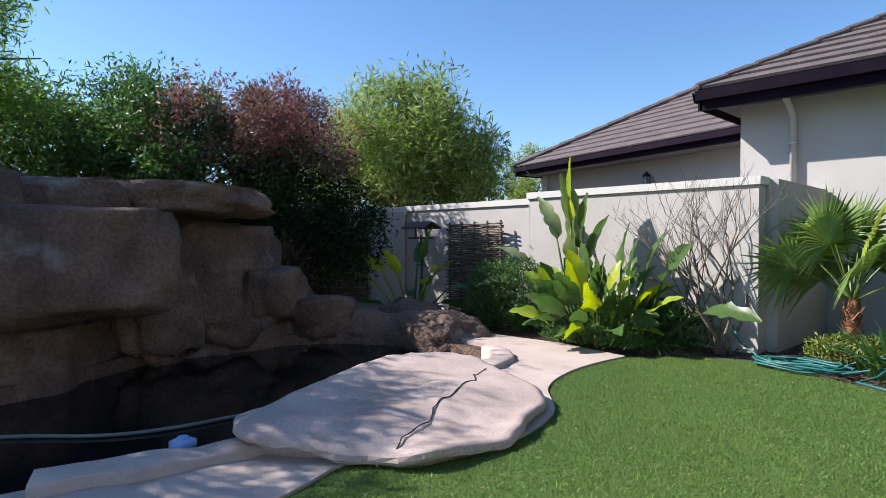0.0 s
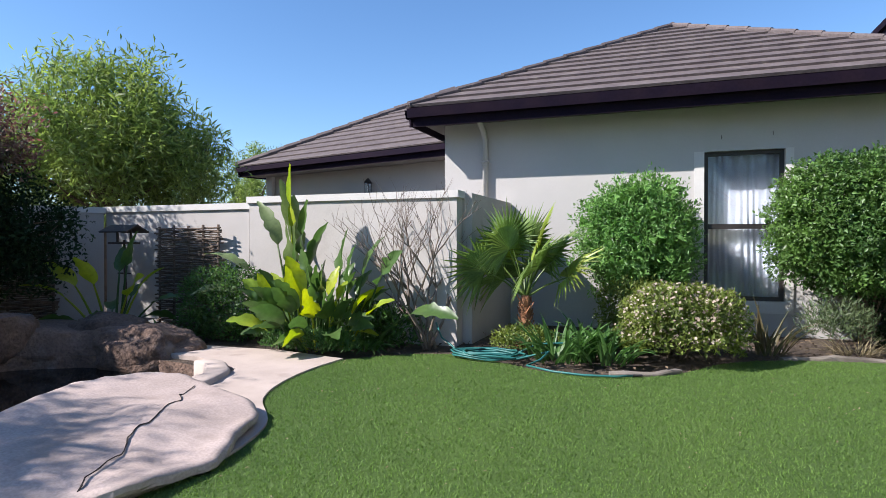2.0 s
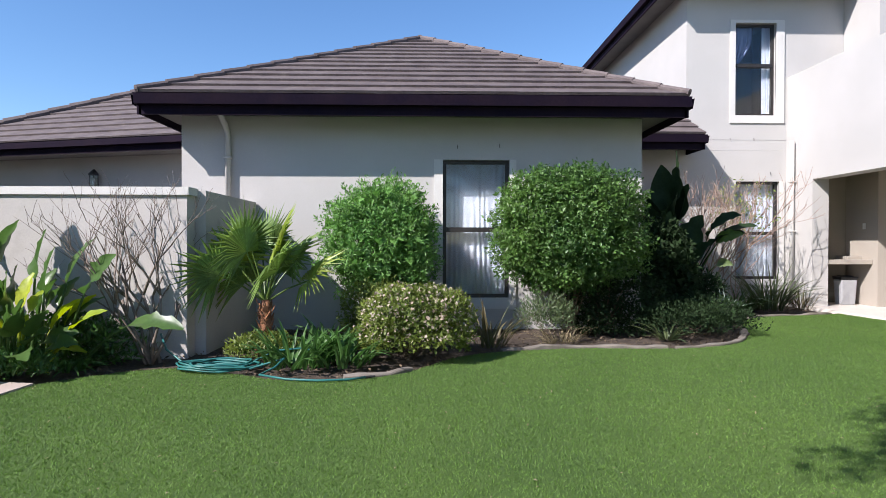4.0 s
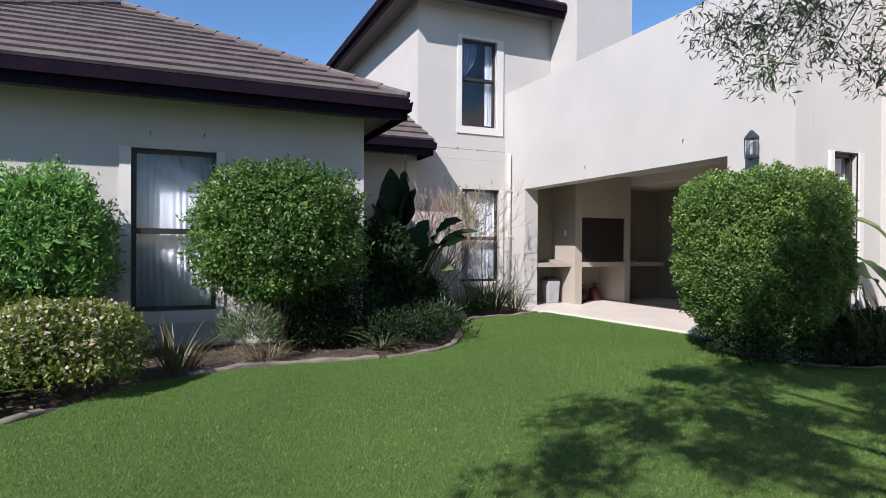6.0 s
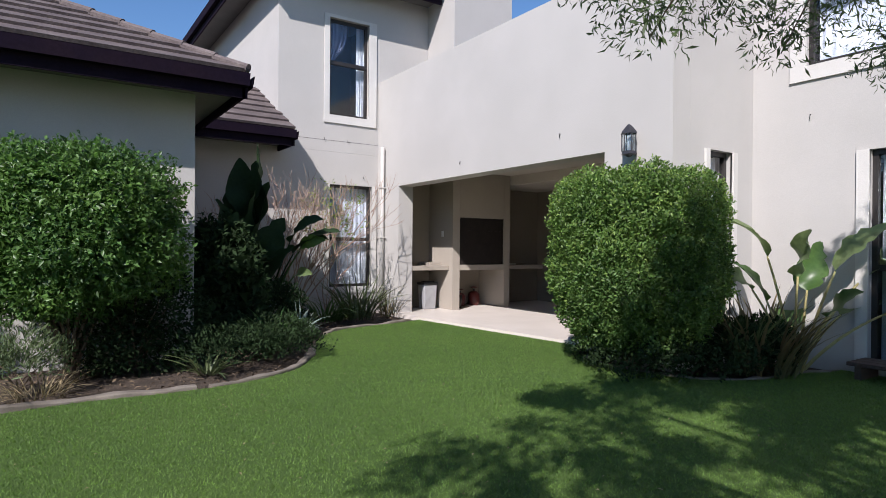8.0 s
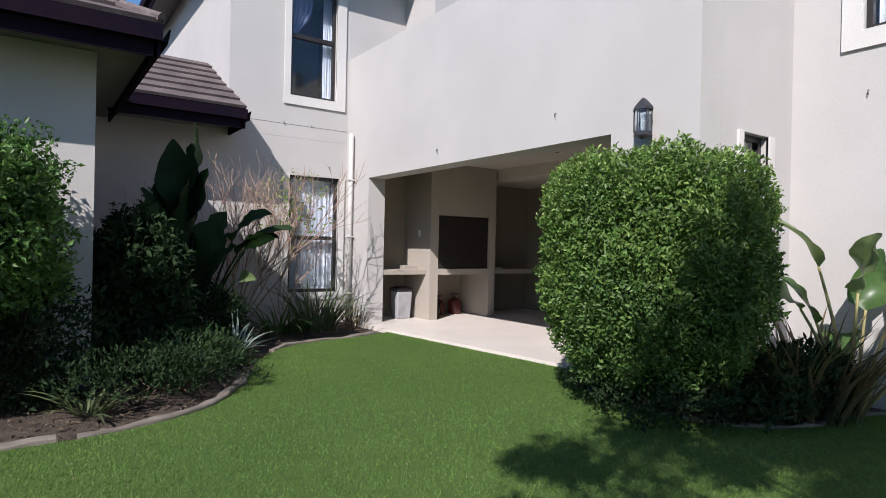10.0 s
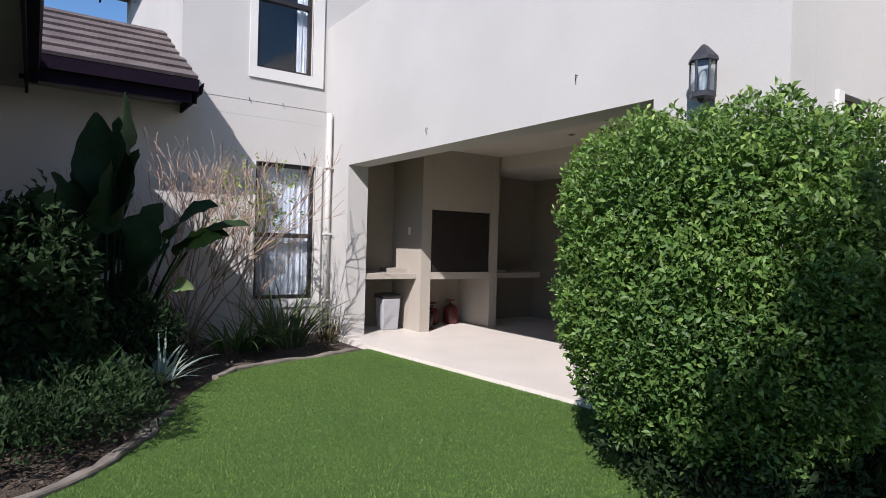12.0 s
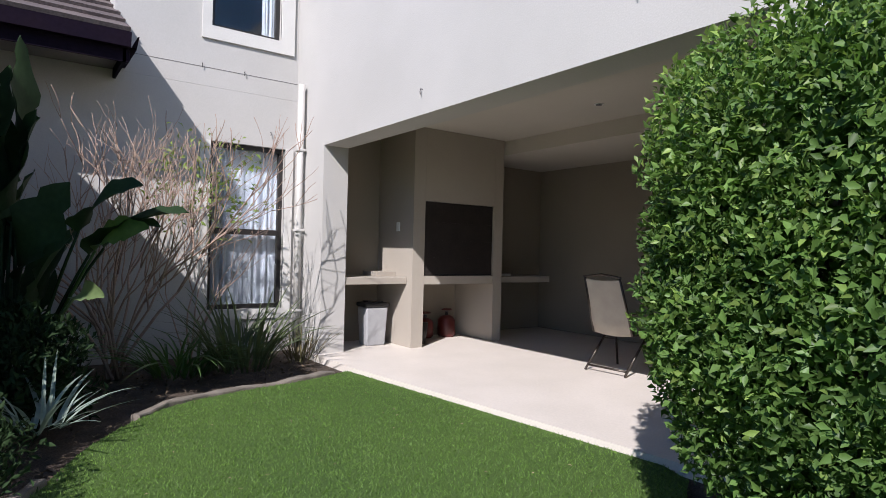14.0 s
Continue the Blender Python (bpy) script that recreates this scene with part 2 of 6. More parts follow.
def solid(points, base, top):
    """A prism on a plan outline; base and top are heights, or functions of (x, y)."""
    bm = bmesh.new()
    f0 = base if callable(base) else (lambda x, y: base)
    f1 = top if callable(top) else (lambda x, y: top)
    lo = [bm.verts.new((x, y, f0(x, y))) for x, y in points]
    hi = [bm.verts.new((x, y, f1(x, y))) for x, y in points]
    bm.faces.new(lo[::-1])
    bm.faces.new(hi)
    for i in range(len(points)):
        j = (i + 1) % len(points)
        bm.faces.new((lo[i], lo[j], hi[j], hi[i]))
    return bm


def plank(bm, corners, thick):
    """A flat board: four or three corners of its top, and its thickness downwards along the normal."""
    c = [Vector(p) for p in corners]
    n = (c[1] - c[0]).cross(c[2] - c[0]).normalized()
    if n.z < 0:
        n = -n
    hi = [bm.verts.new(p) for p in c]
    lo = [bm.verts.new(p - n * thick) for p in c]
    bm.faces.new(hi)
    bm.faces.new(lo[::-1])
    for i in range(len(c)):
        j = (i + 1) % len(c)
        bm.faces.new((lo[i], lo[j], hi[j], hi[i]))


def tube(bm, path, radius, sides=8, close=False):
    """A round tube along a path; radius may be a list."""
    pts = [Vector(p) for p in path]
    n = len(pts)
    rad = radius if isinstance(radius, (list, tuple)) else [radius] * n
    rings = []
    side = None
    for i, p in enumerate(pts):
        d = (pts[min(i + 1, n - 1)] - pts[max(i - 1, 0)]).normalized()
        if side is None:
            side = d.orthogonal().normalized()
        side = (side - d * side.dot(d)).normalized()
        up = d.cross(side)
        rings.append([bm.verts.new(p + (side * math.cos(a) + up * math.sin(a)) * max(rad[i], 0.0008)) for a in (2 * math.pi * k / sides for k in range(sides))])
    for a, b in zip(rings, rings[1:]):
        for k in range(sides):
            bm.faces.new((a[k], a[(k + 1) % sides], b[(k + 1) % sides], b[k]))
    bm.faces.new(rings[0][::-1])
    bm.faces.new(rings[-1])


def mesh_from(name, verts, faces_n, size):
    """A mesh from a numpy array of vertices in which each run of `size` is one face."""
    me = bpy.data.meshes.new(name)
    v = np.asarray(verts, dtype=np.float32).reshape(-1, 3)
    me.vertices.add(len(v))
    me.vertices.foreach_set("co", v.ravel())
    f = np.asarray(faces_n, dtype=np.int32).ravel()
    me.loops.add(len(f))
    me.loops.foreach_set("vertex_index", f)
    k = len(f) // size
    me.polygons.add(k)
    me.polygons.foreach_set("loop_start", np.arange(0, k * size, size, dtype=np.int32))
    me.update(calc_edges=True)
    me.validate()
    return me


def leaf_mesh(name, pos, direction, normal, length, width, fold=0.25, droop=0.15):
    """Many small folded leaves: each is two quads that meet at a midrib."""
    pos, d, nn = (np.asarray(a, dtype=np.float64) for a in (pos, direction, normal))
    k = len(pos)
    d /= np.linalg.norm(d, axis=1, keepdims=True) + 1e-9
    s = np.cross(d, nn)
    s /= np.linalg.norm(s, axis=1, keepdims=True) + 1e-9
    u = np.cross(s, d)
    L = np.broadcast_to(np.asarray(length, dtype=np.float64), (k,))[:, None]
    W = np.broadcast_to(np.asarray(width, dtype=np.float64), (k,))[:, None]
    base, tip = pos, pos + d * L - u * L * droop
    mid = pos + d * L * 0.5 + u * L * 0.04
    a = mid + s * W * 0.5 + u * W * fold
    b = mid - s * W * 0.5 + u * W * fold
    verts = np.stack([base, a, tip, mid, b], axis=1).reshape(-1, 3)
    i = np.arange(k)[:, None] * 5
    faces = np.concatenate([i + np.array([[0, 3, 2, 1]]), i + np.array([[0, 4, 2, 3]])], axis=1)
    return mesh_from(name, verts, faces, 4)


RNG = np.random.default_rng(7)


def unit(k):
    v = RNG.normal(size=(k, 3))
    return v / np.linalg.norm(v, axis=1, keepdims=True)


# ---- ground ----
LAWN_EDGE = [(-2.39, 5.86), (-1.91, 6.35), (-1.37, 6.56), (-0.75, 6.28), (-0.24, 6.02), (0.31, 6.04), (0.85, 6.30), (1.42, 7.10), (2.07, 7.46), (3.0, 7.64), (3.7, 7.60), (4.35, 7.66), (4.97, 7.95), (5.36, 8.45), (5.72, 9.15), (6.05, 9.85), (6.60, 10.50), (7.3, 10.78), (7.9, 10.90), (8.49, 11.12)]
PATH_EDGE = [(-2.39, 5.86), (-2.42, 5.3), (-2.35, 4.73), (-2.15, 4.21), (-1.72, 3.68), (-1.55, 3.0), (-1.66, 2.4), (-1.92, 2.15), (-1.79, 1.72), (-1.70, 1.0), (-1.9, 0.0), (-2.2, -1.5)]
BED2 = [(8.86, 7.4), (8.40, 7.1), (8.15, 6.45), (8.18, 5.9), (8.38, 5.42), (8.86, 5.10), (9.5, 5.05), (9.9, 4.9), (10.16, 4.85)]


def smooth_line(points, step=0.12):
    """A rounded curve through plan points."""
    out = []
    p = [Vector((*q, 0)) for q in points]
    for i in range(len(p) - 1):
        a, b, c, d = p[max(i - 1, 0)], p[i], p[i + 1], p[min(i + 2, len(p) - 1)]
        n = max(2, int((c - b).length / step))
        for k in range(n):
            t = k / n
            v = 0.5 * ((2 * b) + (c - a) * t + (2 * a - 5 * b + 4 * c - d) * t * t + (3 * b - a - 3 * c + d) * t ** 3)
            out.append((v.x, v.y))
    out.append(tuple(points[-1]))
    return out


lawn_top, lawn_left = smooth_line(LAWN_EDGE), smooth_line(PATH_EDGE)
bed2_line = smooth_line(BED2)
LAWN = lawn_top + [(8.87, 7.6)] + bed2_line[1:] + [(10.16, -9.0), (-2.4, -9.0)] + lawn_left[::-1][:-1]


def flat(points, z):
    bm = bmesh.new()
    bm.faces.new([bm.verts.new((x, y, z)) for x, y in points])
    bmesh.ops.triangulate(bm, faces=bm.faces)
    return bm


def ring_ground(hole, z):
    """One sheet from the pool's rim out to the horizon."""
    bm = bmesh.new()
    far = 900
    inner = [bm.verts.new((x, y, z)) for x, y in hole]
    n = len(hole)
    cx, cy = sum(p[0] for p in hole) / n, sum(p[1] for p in hole) / n
    prev = inner
    for r in (40, far):
        ring = [bm.verts.new((cx + r * math.cos(math.atan2(y - cy, x - cx)), cy + r * math.sin(math.atan2(y - cy, x - cx)), z)) for x, y in hole]
        for i in range(n):
            j = (i + 1) % n
            bm.faces.new((prev[i], prev[j], ring[j], ring[i]))
        prev = ring
    return bm


POOL = smooth_line([(-2.66, 1.45), (-2.6, 2.0), (-2.9, 2.7), (-3.1, 3.5), (-3.05, 4.3), (-3.3, 4.95), (-3.9, 5.25), (-4.8, 5.3), (-5.7, 5.05), (-6.3, 4.1), (-6.35, 2.9), (-5.7, 1.7), (-5.2, 0.9), (-4.9, -0.2), (-4.3, -1.0), (-3.3, -0.8), (-2.88, 0.2), (-2.66, 1.45)], 0.25)[:-1]
tagged(link("ground", ring_ground(POOL, -0.03), M_SOIL), "dark brown planting soil under garden and beds", "ground", kind="structure")
lawn = tagged(link("lawn", flat(LAWN, 0.0), M_LAWN), "short bright green artificial turf lawn", "lawn", kind="structure")
bm = bmesh.new()
n = len(POOL)
for lvl in ((-0.03, -1.6),):
    top = [bm.verts.new((x, y, lvl[0])) for x, y in POOL]
    low = [bm.verts.new((x, y, lvl[1])) for x, y in POOL]
    for i in range(n):
        bm.faces.new((top[i], top[(i + 1) % n], low[(i + 1) % n], low[i]))
    bm.faces.new(low)
tagged(link("pool_basin", bm, M_ROCK), "dark rock-lined pool basin sunk in the ground", "pool", kind="structure")
tagged(link("water", flat(POOL, -0.17), M_WATER), "still dark pool water", "water", kind="structure")

# concrete path and terrace beside the pool
PAVE = lawn_left + [(-2.95, -1.5), (-2.76, 0.2), (-2.58, 1.4), (-2.48, 2.0), (-2.75, 2.8), (-2.85, 3.6), (-2.85, 4.3), (-3.1, 5.05), (-3.9, 5.4), (-4.8, 5.45), (-5.6, 5.6), (-5.3, 6.05), (-4.3, 6.0), (-3.3, 6.05)]
tagged(link("pavement", solid(PAVE, -0.06, 0.018), M_CONC), "smooth pinkish concrete path beside pool and lawn", "path", kind="structure")


def strip(points, width, z0, z1, jag=0.0, seed=1):
    """A raised kerb along a line, slightly uneven."""
    bm = bmesh.new()
    rows = []
    k = len(points)
    for i, (x, y) in enumerate(points):
        a, b = points[max(i - 1, 0)], points[min(i + 1, k - 1)]
        d = Vector((b[0] - a[0], b[1] - a[1])).normalized()
        s = Vector((-d.y, d.x))
        w = width / 2 * (1 + jag * noise.noise((x * 5, y * 5, seed)))
        h = z1 + jag * 0.05 * noise.noise((x * 4, y * 4, seed + 5))
        rows.append([bm.verts.new((x + s.x * w * o, y + s.y * w * o, z)) for o, z in ((1, z0), (1, h - 0.012), (0.8, h), (-0.8, h), (-1, h - 0.012), (-1, z0))])
    for a, b in zip(rows, rows[1:]):
        for j in range(5):
            bm.faces.new((a[j], a[j + 1], b[j + 1], b[j]))
    bm.faces.new(rows[0])
    bm.faces.new(rows[-1][::-1])
    return bm


coping = thing("pool_coping", "raised pinkish concrete coping round the pool edge", "coping", kind="structure")
COPE = smooth_line([(-2.85, -1.4), (-2.84, -0.3), (-2.73, 0.6), (-2.56, 1.2), (-2.48, 1.6), (-2.40, 1.98)], 0.08)
third = len(COPE) // 3
for i in range(3):
    part("coping_stone", strip(COPE[i * third + (1 if i else 0):(i + 1) * third + (0 if i < 2 else 4)], 0.25, -0.16, 0.07, 0.5, i), M_CONC, coping, smooth=True)
LIP = smooth_line([(-2.95, 4.2), (-2.98, 4.45), (-3.08, 4.75), (-3.3, 4.98), (-3.55, 5.1)], 0.06)
part("coping_stone", strip(LIP, 0.20, -0.16, 0.07, 0.5, 9), M_CONC, coping, smooth=True)

kerb = thing("bed_kerb", "low weathered concrete kerb along the flower bed", "kerb", kind="structure")
for a, b in ((0.31, 0.92), (1.9, 4.0), (4.02, 5.75), (6.3, 8.4)):
    seg = [q for q in lawn_top if a <= q[0] <= b]
    part("kerb_stone", strip([(x, y + 0.05) for x, y in seg], 0.085, -0.05, 0.03, 0.8, int(a * 7)), M_KERB, kerb)
part("kerb_stone", strip(bed2_line[6:], 0.06, -0.05, 0.016, 0.8, 31), M_KERB, kerb)


# ---- flat slab rock by the pool ----
def rock_from_outline(points, z0, top, seed, rough=0.05, rings=9, lip=0.10, undercut=0.08):
    """A flat boulder: domed, uneven top, rounded lip and an undercut side."""
    line = smooth_line(points + points[:1], 0.07)[:-1]
    cx, cy = sum(p[0] for p in line) / len(line), sum(p[1] for p in line) / len(line)
    bm = bmesh.new()
    k = len(line)
    levels = []
    for r in [i / rings for i in range(1, rings)] + [0.95]:
        levels.append((r, None))
    levels += [(0.99, -0.012), (1.0, -0.035), (0.992, -lip), (1.0 - undercut * 0.55, -lip * 1.7), (1.0 - undercut * 1.15, None)]
    grid = []
    for li, (r, dz) in enumerate(levels):
        ring = []
        for x, y in line:
            jag = 1 + rough * 0.9 * noise.noise((x * 1.6, y * 1.6, seed)) + rough * 0.35 * noise.noise((x * 5, y * 5, seed)) + rough * 0.20 * noise.noise((x * 14, y * 14, seed + (li if r > 0.98 else 0) * 0.6))
            px, py = cx + (x - cx) * r * (jag if r > 0.9 else 1), cy + (y - cy) * r * (jag if r > 0.9 else 1)
            zt = top(px, py) + rough * 0.5 * noise.noise((px * 1.7, py * 1.7, seed + 3)) + rough * 0.16 * noise.noise((px * 8, py * 8, seed))
            if li == len(levels) - 1:
                z = z0
            elif dz is None:
                z = zt
            else:
                z = max(z0 + 0.01, zt + dz * (1 + 0.5 * noise.noise((x * 3, y * 3, seed + 8))))
            ring.append(bm.verts.new((px, py, z)))
        grid.append(ring)
    c = bm.verts.new((cx, cy, top(cx, cy)))
    for i in range(k):
        bm.faces.new((c, grid[0][i], grid[0][(i + 1) % k]))
    for a, b in zip(grid, grid[1:]):
        for i in range(k):
            bm.faces.new((a[i], b[i], b[(i + 1) % k], a[(i + 1) % k]))
    return bm


SLAB = [(-1.74, 3.62), (-1.53, 3.10), (-1.54, 2.72), (-1.58, 2.30), (-1.86, 2.10), (-2.15, 1.85), (-2.40, 1.74), (-2.66, 1.93), (-2.87, 2.50), (-3.06, 3.38), (-2.88, 3.88), (-2.34, 3.96), (-2.02, 3.90)]
slab_top = lambda x, y: 0.095 + 0.125 * max(0.0, -(x + 1.75))
slab = thing("slab_rock", "large flat pink-brown rock slab with a long crack, beside the pool", "rock")
part("rock_body", rock_from_outline(SLAB, -0.05, slab_top, 4, 0.11, rings=12, lip=0.05, undercut=0.15), M_SLAB, slab)
body = slab.children[0].data
for face in body.polygons:
    face.use_smooth = face.normal.z > 0.4
bm = bmesh.new()
cr = []
for i in range(33):
    t = i / 32
    x = -1.70 - 0.76 * t + 0.05 * noise.noise((t * 6, 1, 1)) + 0.02 * noise.noise((t * 25, 1, 1))
    y = 2.26 + 1.56 * t + 0.06 * noise.noise((t * 6, 5, 1)) + 0.02 * noise.noise((t * 25, 9, 1))
    z = slab_top(x, y) + 0.055 * noise.noise((x * 1.7, y * 1.7, 7)) + 0.0176 * noise.noise((x * 8, y * 8, 4)) + 0.004
    z += 0.008 * max(0, 1 - t / 0.5)
    cr.append((x, y, z if t > 0.06 else z * (0.55 + 0.45 * t / 0.06)))
tube(bm, cr, [0.003 + 0.003 * abs(noise.noise((i * 0.7, 3, 3))) for i in range(33)], 5)
part("crack", bm, M_CRACK, slab, "dark jagged crack")


def boulder(name, centre, radii, seed, label, category="rock", rough=0.28, sub=4, material=None, flat_top=0.0, group="", box_power=0.75):
    bm = bmesh.new()
    bmesh.ops.create_icosphere(bm, subdivisions=sub, radius=1)
    for v in bm.verts:
        d = v.co.normalized()
        f = 1 + rough * noise.noise(d * 1.3 + Vector((seed, 0, 0))) + rough * 0.5 * noise.noise(d * 3.1 + Vector((0, seed, 0))) + rough * 0.16 * noise.noise(d * 8 + Vector((0, 0, seed)))
        q = Vector((abs(d.x) ** box_power * math.copysign(1, d.x), abs(d.y) ** box_power * math.copysign(1, d.y), abs(d.z) ** (box_power - 0.05) * math.copysign(1, d.z))) * f
        if flat_top and q.z > flat_top:
            q.z = flat_top + (q.z - flat_top) * 0.25
        v.co = Vector((q.x * radii[0], q.y * radii[1], q.z * radii[2]))
    ob = link(name, bm, material or M_ROCK, None, smooth=True)
    ob.location = centre
    return tagged(ob, label, category, group)


# ---- rock waterfall wall behind the pool ----
def waterfall():
    root = thing("rock_waterfall", "tall brown artificial rock wall with ledges behind the pool", "rock wall")
    foot = smooth_line([(-4.75, -1.6), (-4.9, -0.6), (-5.1, 0.4), (-5.35, 1.1), (-5.85, 1.9), (-6.3, 2.8), (-6.4, 3.6), (-6.25, 4.3), (-5.9, 4.9), (-5.5, 5.25), (-5.1, 5.4)], 0.06)
    k = len(foot)
    bm = bmesh.new()
    cols = []
    for i, (x, y) in enumerate(foot):
        a, b = foot[max(i - 1, 0)], foot[min(i + 1, k - 1)]
        d = Vector((b[0] - a[0], b[1] - a[1])).normalized()
        out = Vector((-d.y, d.x))
        t = i / (k - 1)
        h = 1.75 + 0.12 * noise.noise((t * 9, 2, 2))
        if y > 3.3:
            h = max(0.22, 1.75 - (y - 3.3) * 0.92 + 0.16 * math.floor(3 * noise.noise((y * 2.2, 7, 1))) * 0.6)
        col = []
        for j in range(27):
            u = j / 26
            z = -0.4 + (h + 0.4) * min(1, u / 0.8)
            lean = 0.16 * u + (0.9 * (u - 0.8) / 0.2 if u > 0.8 else 0)
            p = Vector((x, y, z))
            cell = noise.noise(Vector((x * 0.9, y * 0.9, z * 1.1))) * 0.34 + noise.noise(Vector((x * 2.1, y * 2.1, z * 2.6 + 4))) * 0.15
            ledge = 0.10 * math.floor(2.5 * noise.noise(Vector((t * 7, z * 1.6, 3))))
            fine = noise.noise(Vector((x * 7, y * 7, z * 7))) * 0.03
            o = lean - cell * 0.8 + ledge * 0.55 + fine
            zz = z + (0.10 * noise.noise((x * 2.5, y * 2.5, 9)) if u > 0.7 else 0)
            col.append(bm.verts.new((x + out.x * o, y + out.y * o, zz)))
        cols.append(col)
    for a, b in zip(cols, cols[1:]):
        for j in range(26):
            bm.faces.new((a[j], b[j], b[j + 1], a[j + 1]))
    part("rock_face", bm, M_ROCK, root, smooth=True)
    for c, r, s, ft in (((-5.62, 1.55, 0.98), (0.66, 0.98, 0.60), 3, 0.75), ((-6.15, 2.85, 1.66), (0.62, 0.92, 0.22), 11, 0.5), ((-6.35, 4.0, 0.55), (0.38, 0.42, 0.42), 23, 0.6), ((-6.15, 4.7, 0.22), (0.35, 0.4, 0.34), 29, 0.6), ((-5.6, 0.2, 1.45), (0.8, 0.9, 0.38), 17, 0.6), ((-6.42, 3.45, 0.72), (0.34, 0.72, 0.80), 41, 0.8), ((-6.25, 2.62, 0.55), (0.30, 0.42, 0.72), 47, 0.8), ((-6.3, 1.6, 1.55), (0.7, 0.7, 0.3), 37, 0.6)):
        ob = boulder("boulder", c, r, s, "", "", 0.34, 4, M_ROCK, ft, box_power=0.65)
        for key in ("label", "category"):
            if key in ob:
                del ob[key]
        ob.parent = root
    return root


waterfall()
boulder("boulder", (-4.85, 5.60, 0.0), (0.66, 0.38, 0.27), 5.5, "rounded dark brown boulder at the end of the pool")
boulder("boulder", (-5.6, 5.75, 0.05), (0.5, 0.4, 0.3), 8.5, "low dark brown boulder beside the pool plants")

# ---- walls of the garden ----
def wall_run(bm, a, b, thick, z0, z1, cap=0.0, cap_h=0.0):
    a, b = Vector((*a, 0)), Vector((*b, 0))
    d = (b - a).normalized()
    s = Vector((-d.y, d.x, 0))
    w = thick / 2 + cap
    pts = [a - s * w - d * cap, b - s * w + d * cap, b + s * w + d * cap, a + s * w - d * cap]
    lo = [bm.verts.new((p.x, p.y, z0)) for p in pts]
    hi = [bm.verts.new((p.x, p.y, z1)) for p in pts]
    bm.faces.new(lo[::-1])
    bm.faces.new(hi)
    for i in range(4):
        j = (i + 1) % 4
        bm.faces.new((lo[i], lo[j], hi[j], hi[i]))


def garden_wall(name, runs, label):
    w = thing(name, label, "wall", kind="structure")
    for a, b, h in runs:
        bm = bmesh.new()
        wall_run(bm, a, b, 0.22, -0.1, h - 0.09)
        part("wall_panel", bm, M_GARDENWALL, w)
        bm = bmesh.new()
        wall_run(bm, a, b, 0.22, h - 0.088, h, 0.03)
        part("wall_cap", bm, M_BAND, w)


garden_wall("wall_garden", [((-4.66, 7.33), (-1.59, 7.33), 1.88)], "beige plastered garden wall with a flat cap")
garden_wall("wall_boundary", [((-7.4, 7.36), (-4.69, 7.36), 1.80)], "lower beige boundary wall with dappled shade")
garden_wall("wall_boundary_west", [((-9.9, 4.1), (-7.5, 7.28), 1.79)], "shaded grey boundary wall behind the shrubs")
bm = bmesh.new()
wall_run(bm, (-1.58, 7.46), (-1.58, 9.44), 0.22, -0.1, 1.86)
tagged(link("wall_return", bm, M_GARDENWALL), "short plastered return wall joining garden wall and house", "wall", kind="structure")


# ---- house ----
def wall_with_holes(axis, plane, thick, u0, u1, z0, z1, holes):
    """A wall along x (axis 'y' is its normal) or along y; holes as (u0, u1, z0, z1)."""
    us = sorted({u0, u1, *[h[0] for h in holes], *[h[1] for h in holes]})
    zs = sorted({z0, z1, *[h[2] for h in holes], *[h[3] for h in holes]})
    bm = bmesh.new()
    full = {}
    for i in range(len(us) - 1):
        for j in range(len(zs) - 1):
            cu, cz = (us[i] + us[i + 1]) / 2, (zs[j] + zs[j + 1]) / 2
            full[i, j] = not any(h[0] < cu < h[1] and h[2] < cz < h[3] for h in holes)
    vs = {}

    def v(u, z, k):
        key = (round(u, 4), round(z, 4), k)
        if key not in vs:
            w = plane + k * thick
            vs[key] = bm.verts.new((u, w, z) if axis == "y" else (w, u, z))
        return vs[key]

    for (i, j), solid_here in full.items():
        if not solid_here:
            continue
        a, b, c, d = us[i], us[i + 1], zs[j], zs[j + 1]
        for k in (0, 1):
            bm.faces.new([v(a, c, k), v(b, c, k), v(b, d, k), v(a, d, k)])
        for (ni, nj), (p, q) in (((i - 1, j), ((a, c), (a, d))), ((i + 1, j), ((b, c), (b, d))), ((i, j - 1), ((a, c), (b, c))), ((i, j + 1), ((a, d), (b, d)))):
            if not full.get((ni, nj), False):
                bm.faces.new([v(*p, 0), v(*q, 0), v(*q, 1), v(*p, 1)])
    return bm


def put(axis, plane, u, w, z):
    """A point at u along the wall, w in front of it (towards the garden), z up."""
    return (u, plane - w, z) if axis == "y" else (plane - w, u, z)


def abox(bm, axis, plane, u0, u1, w0, w1, z0, z1):
    a, b = put(axis, plane, u0, w0, z0), put(axis, plane, u1, w1, z1)
    box(bm, min(a[0], b[0]), max(a[0], b[0]), min(a[1], b[1]), max(a[1], b[1]), z0, z1)


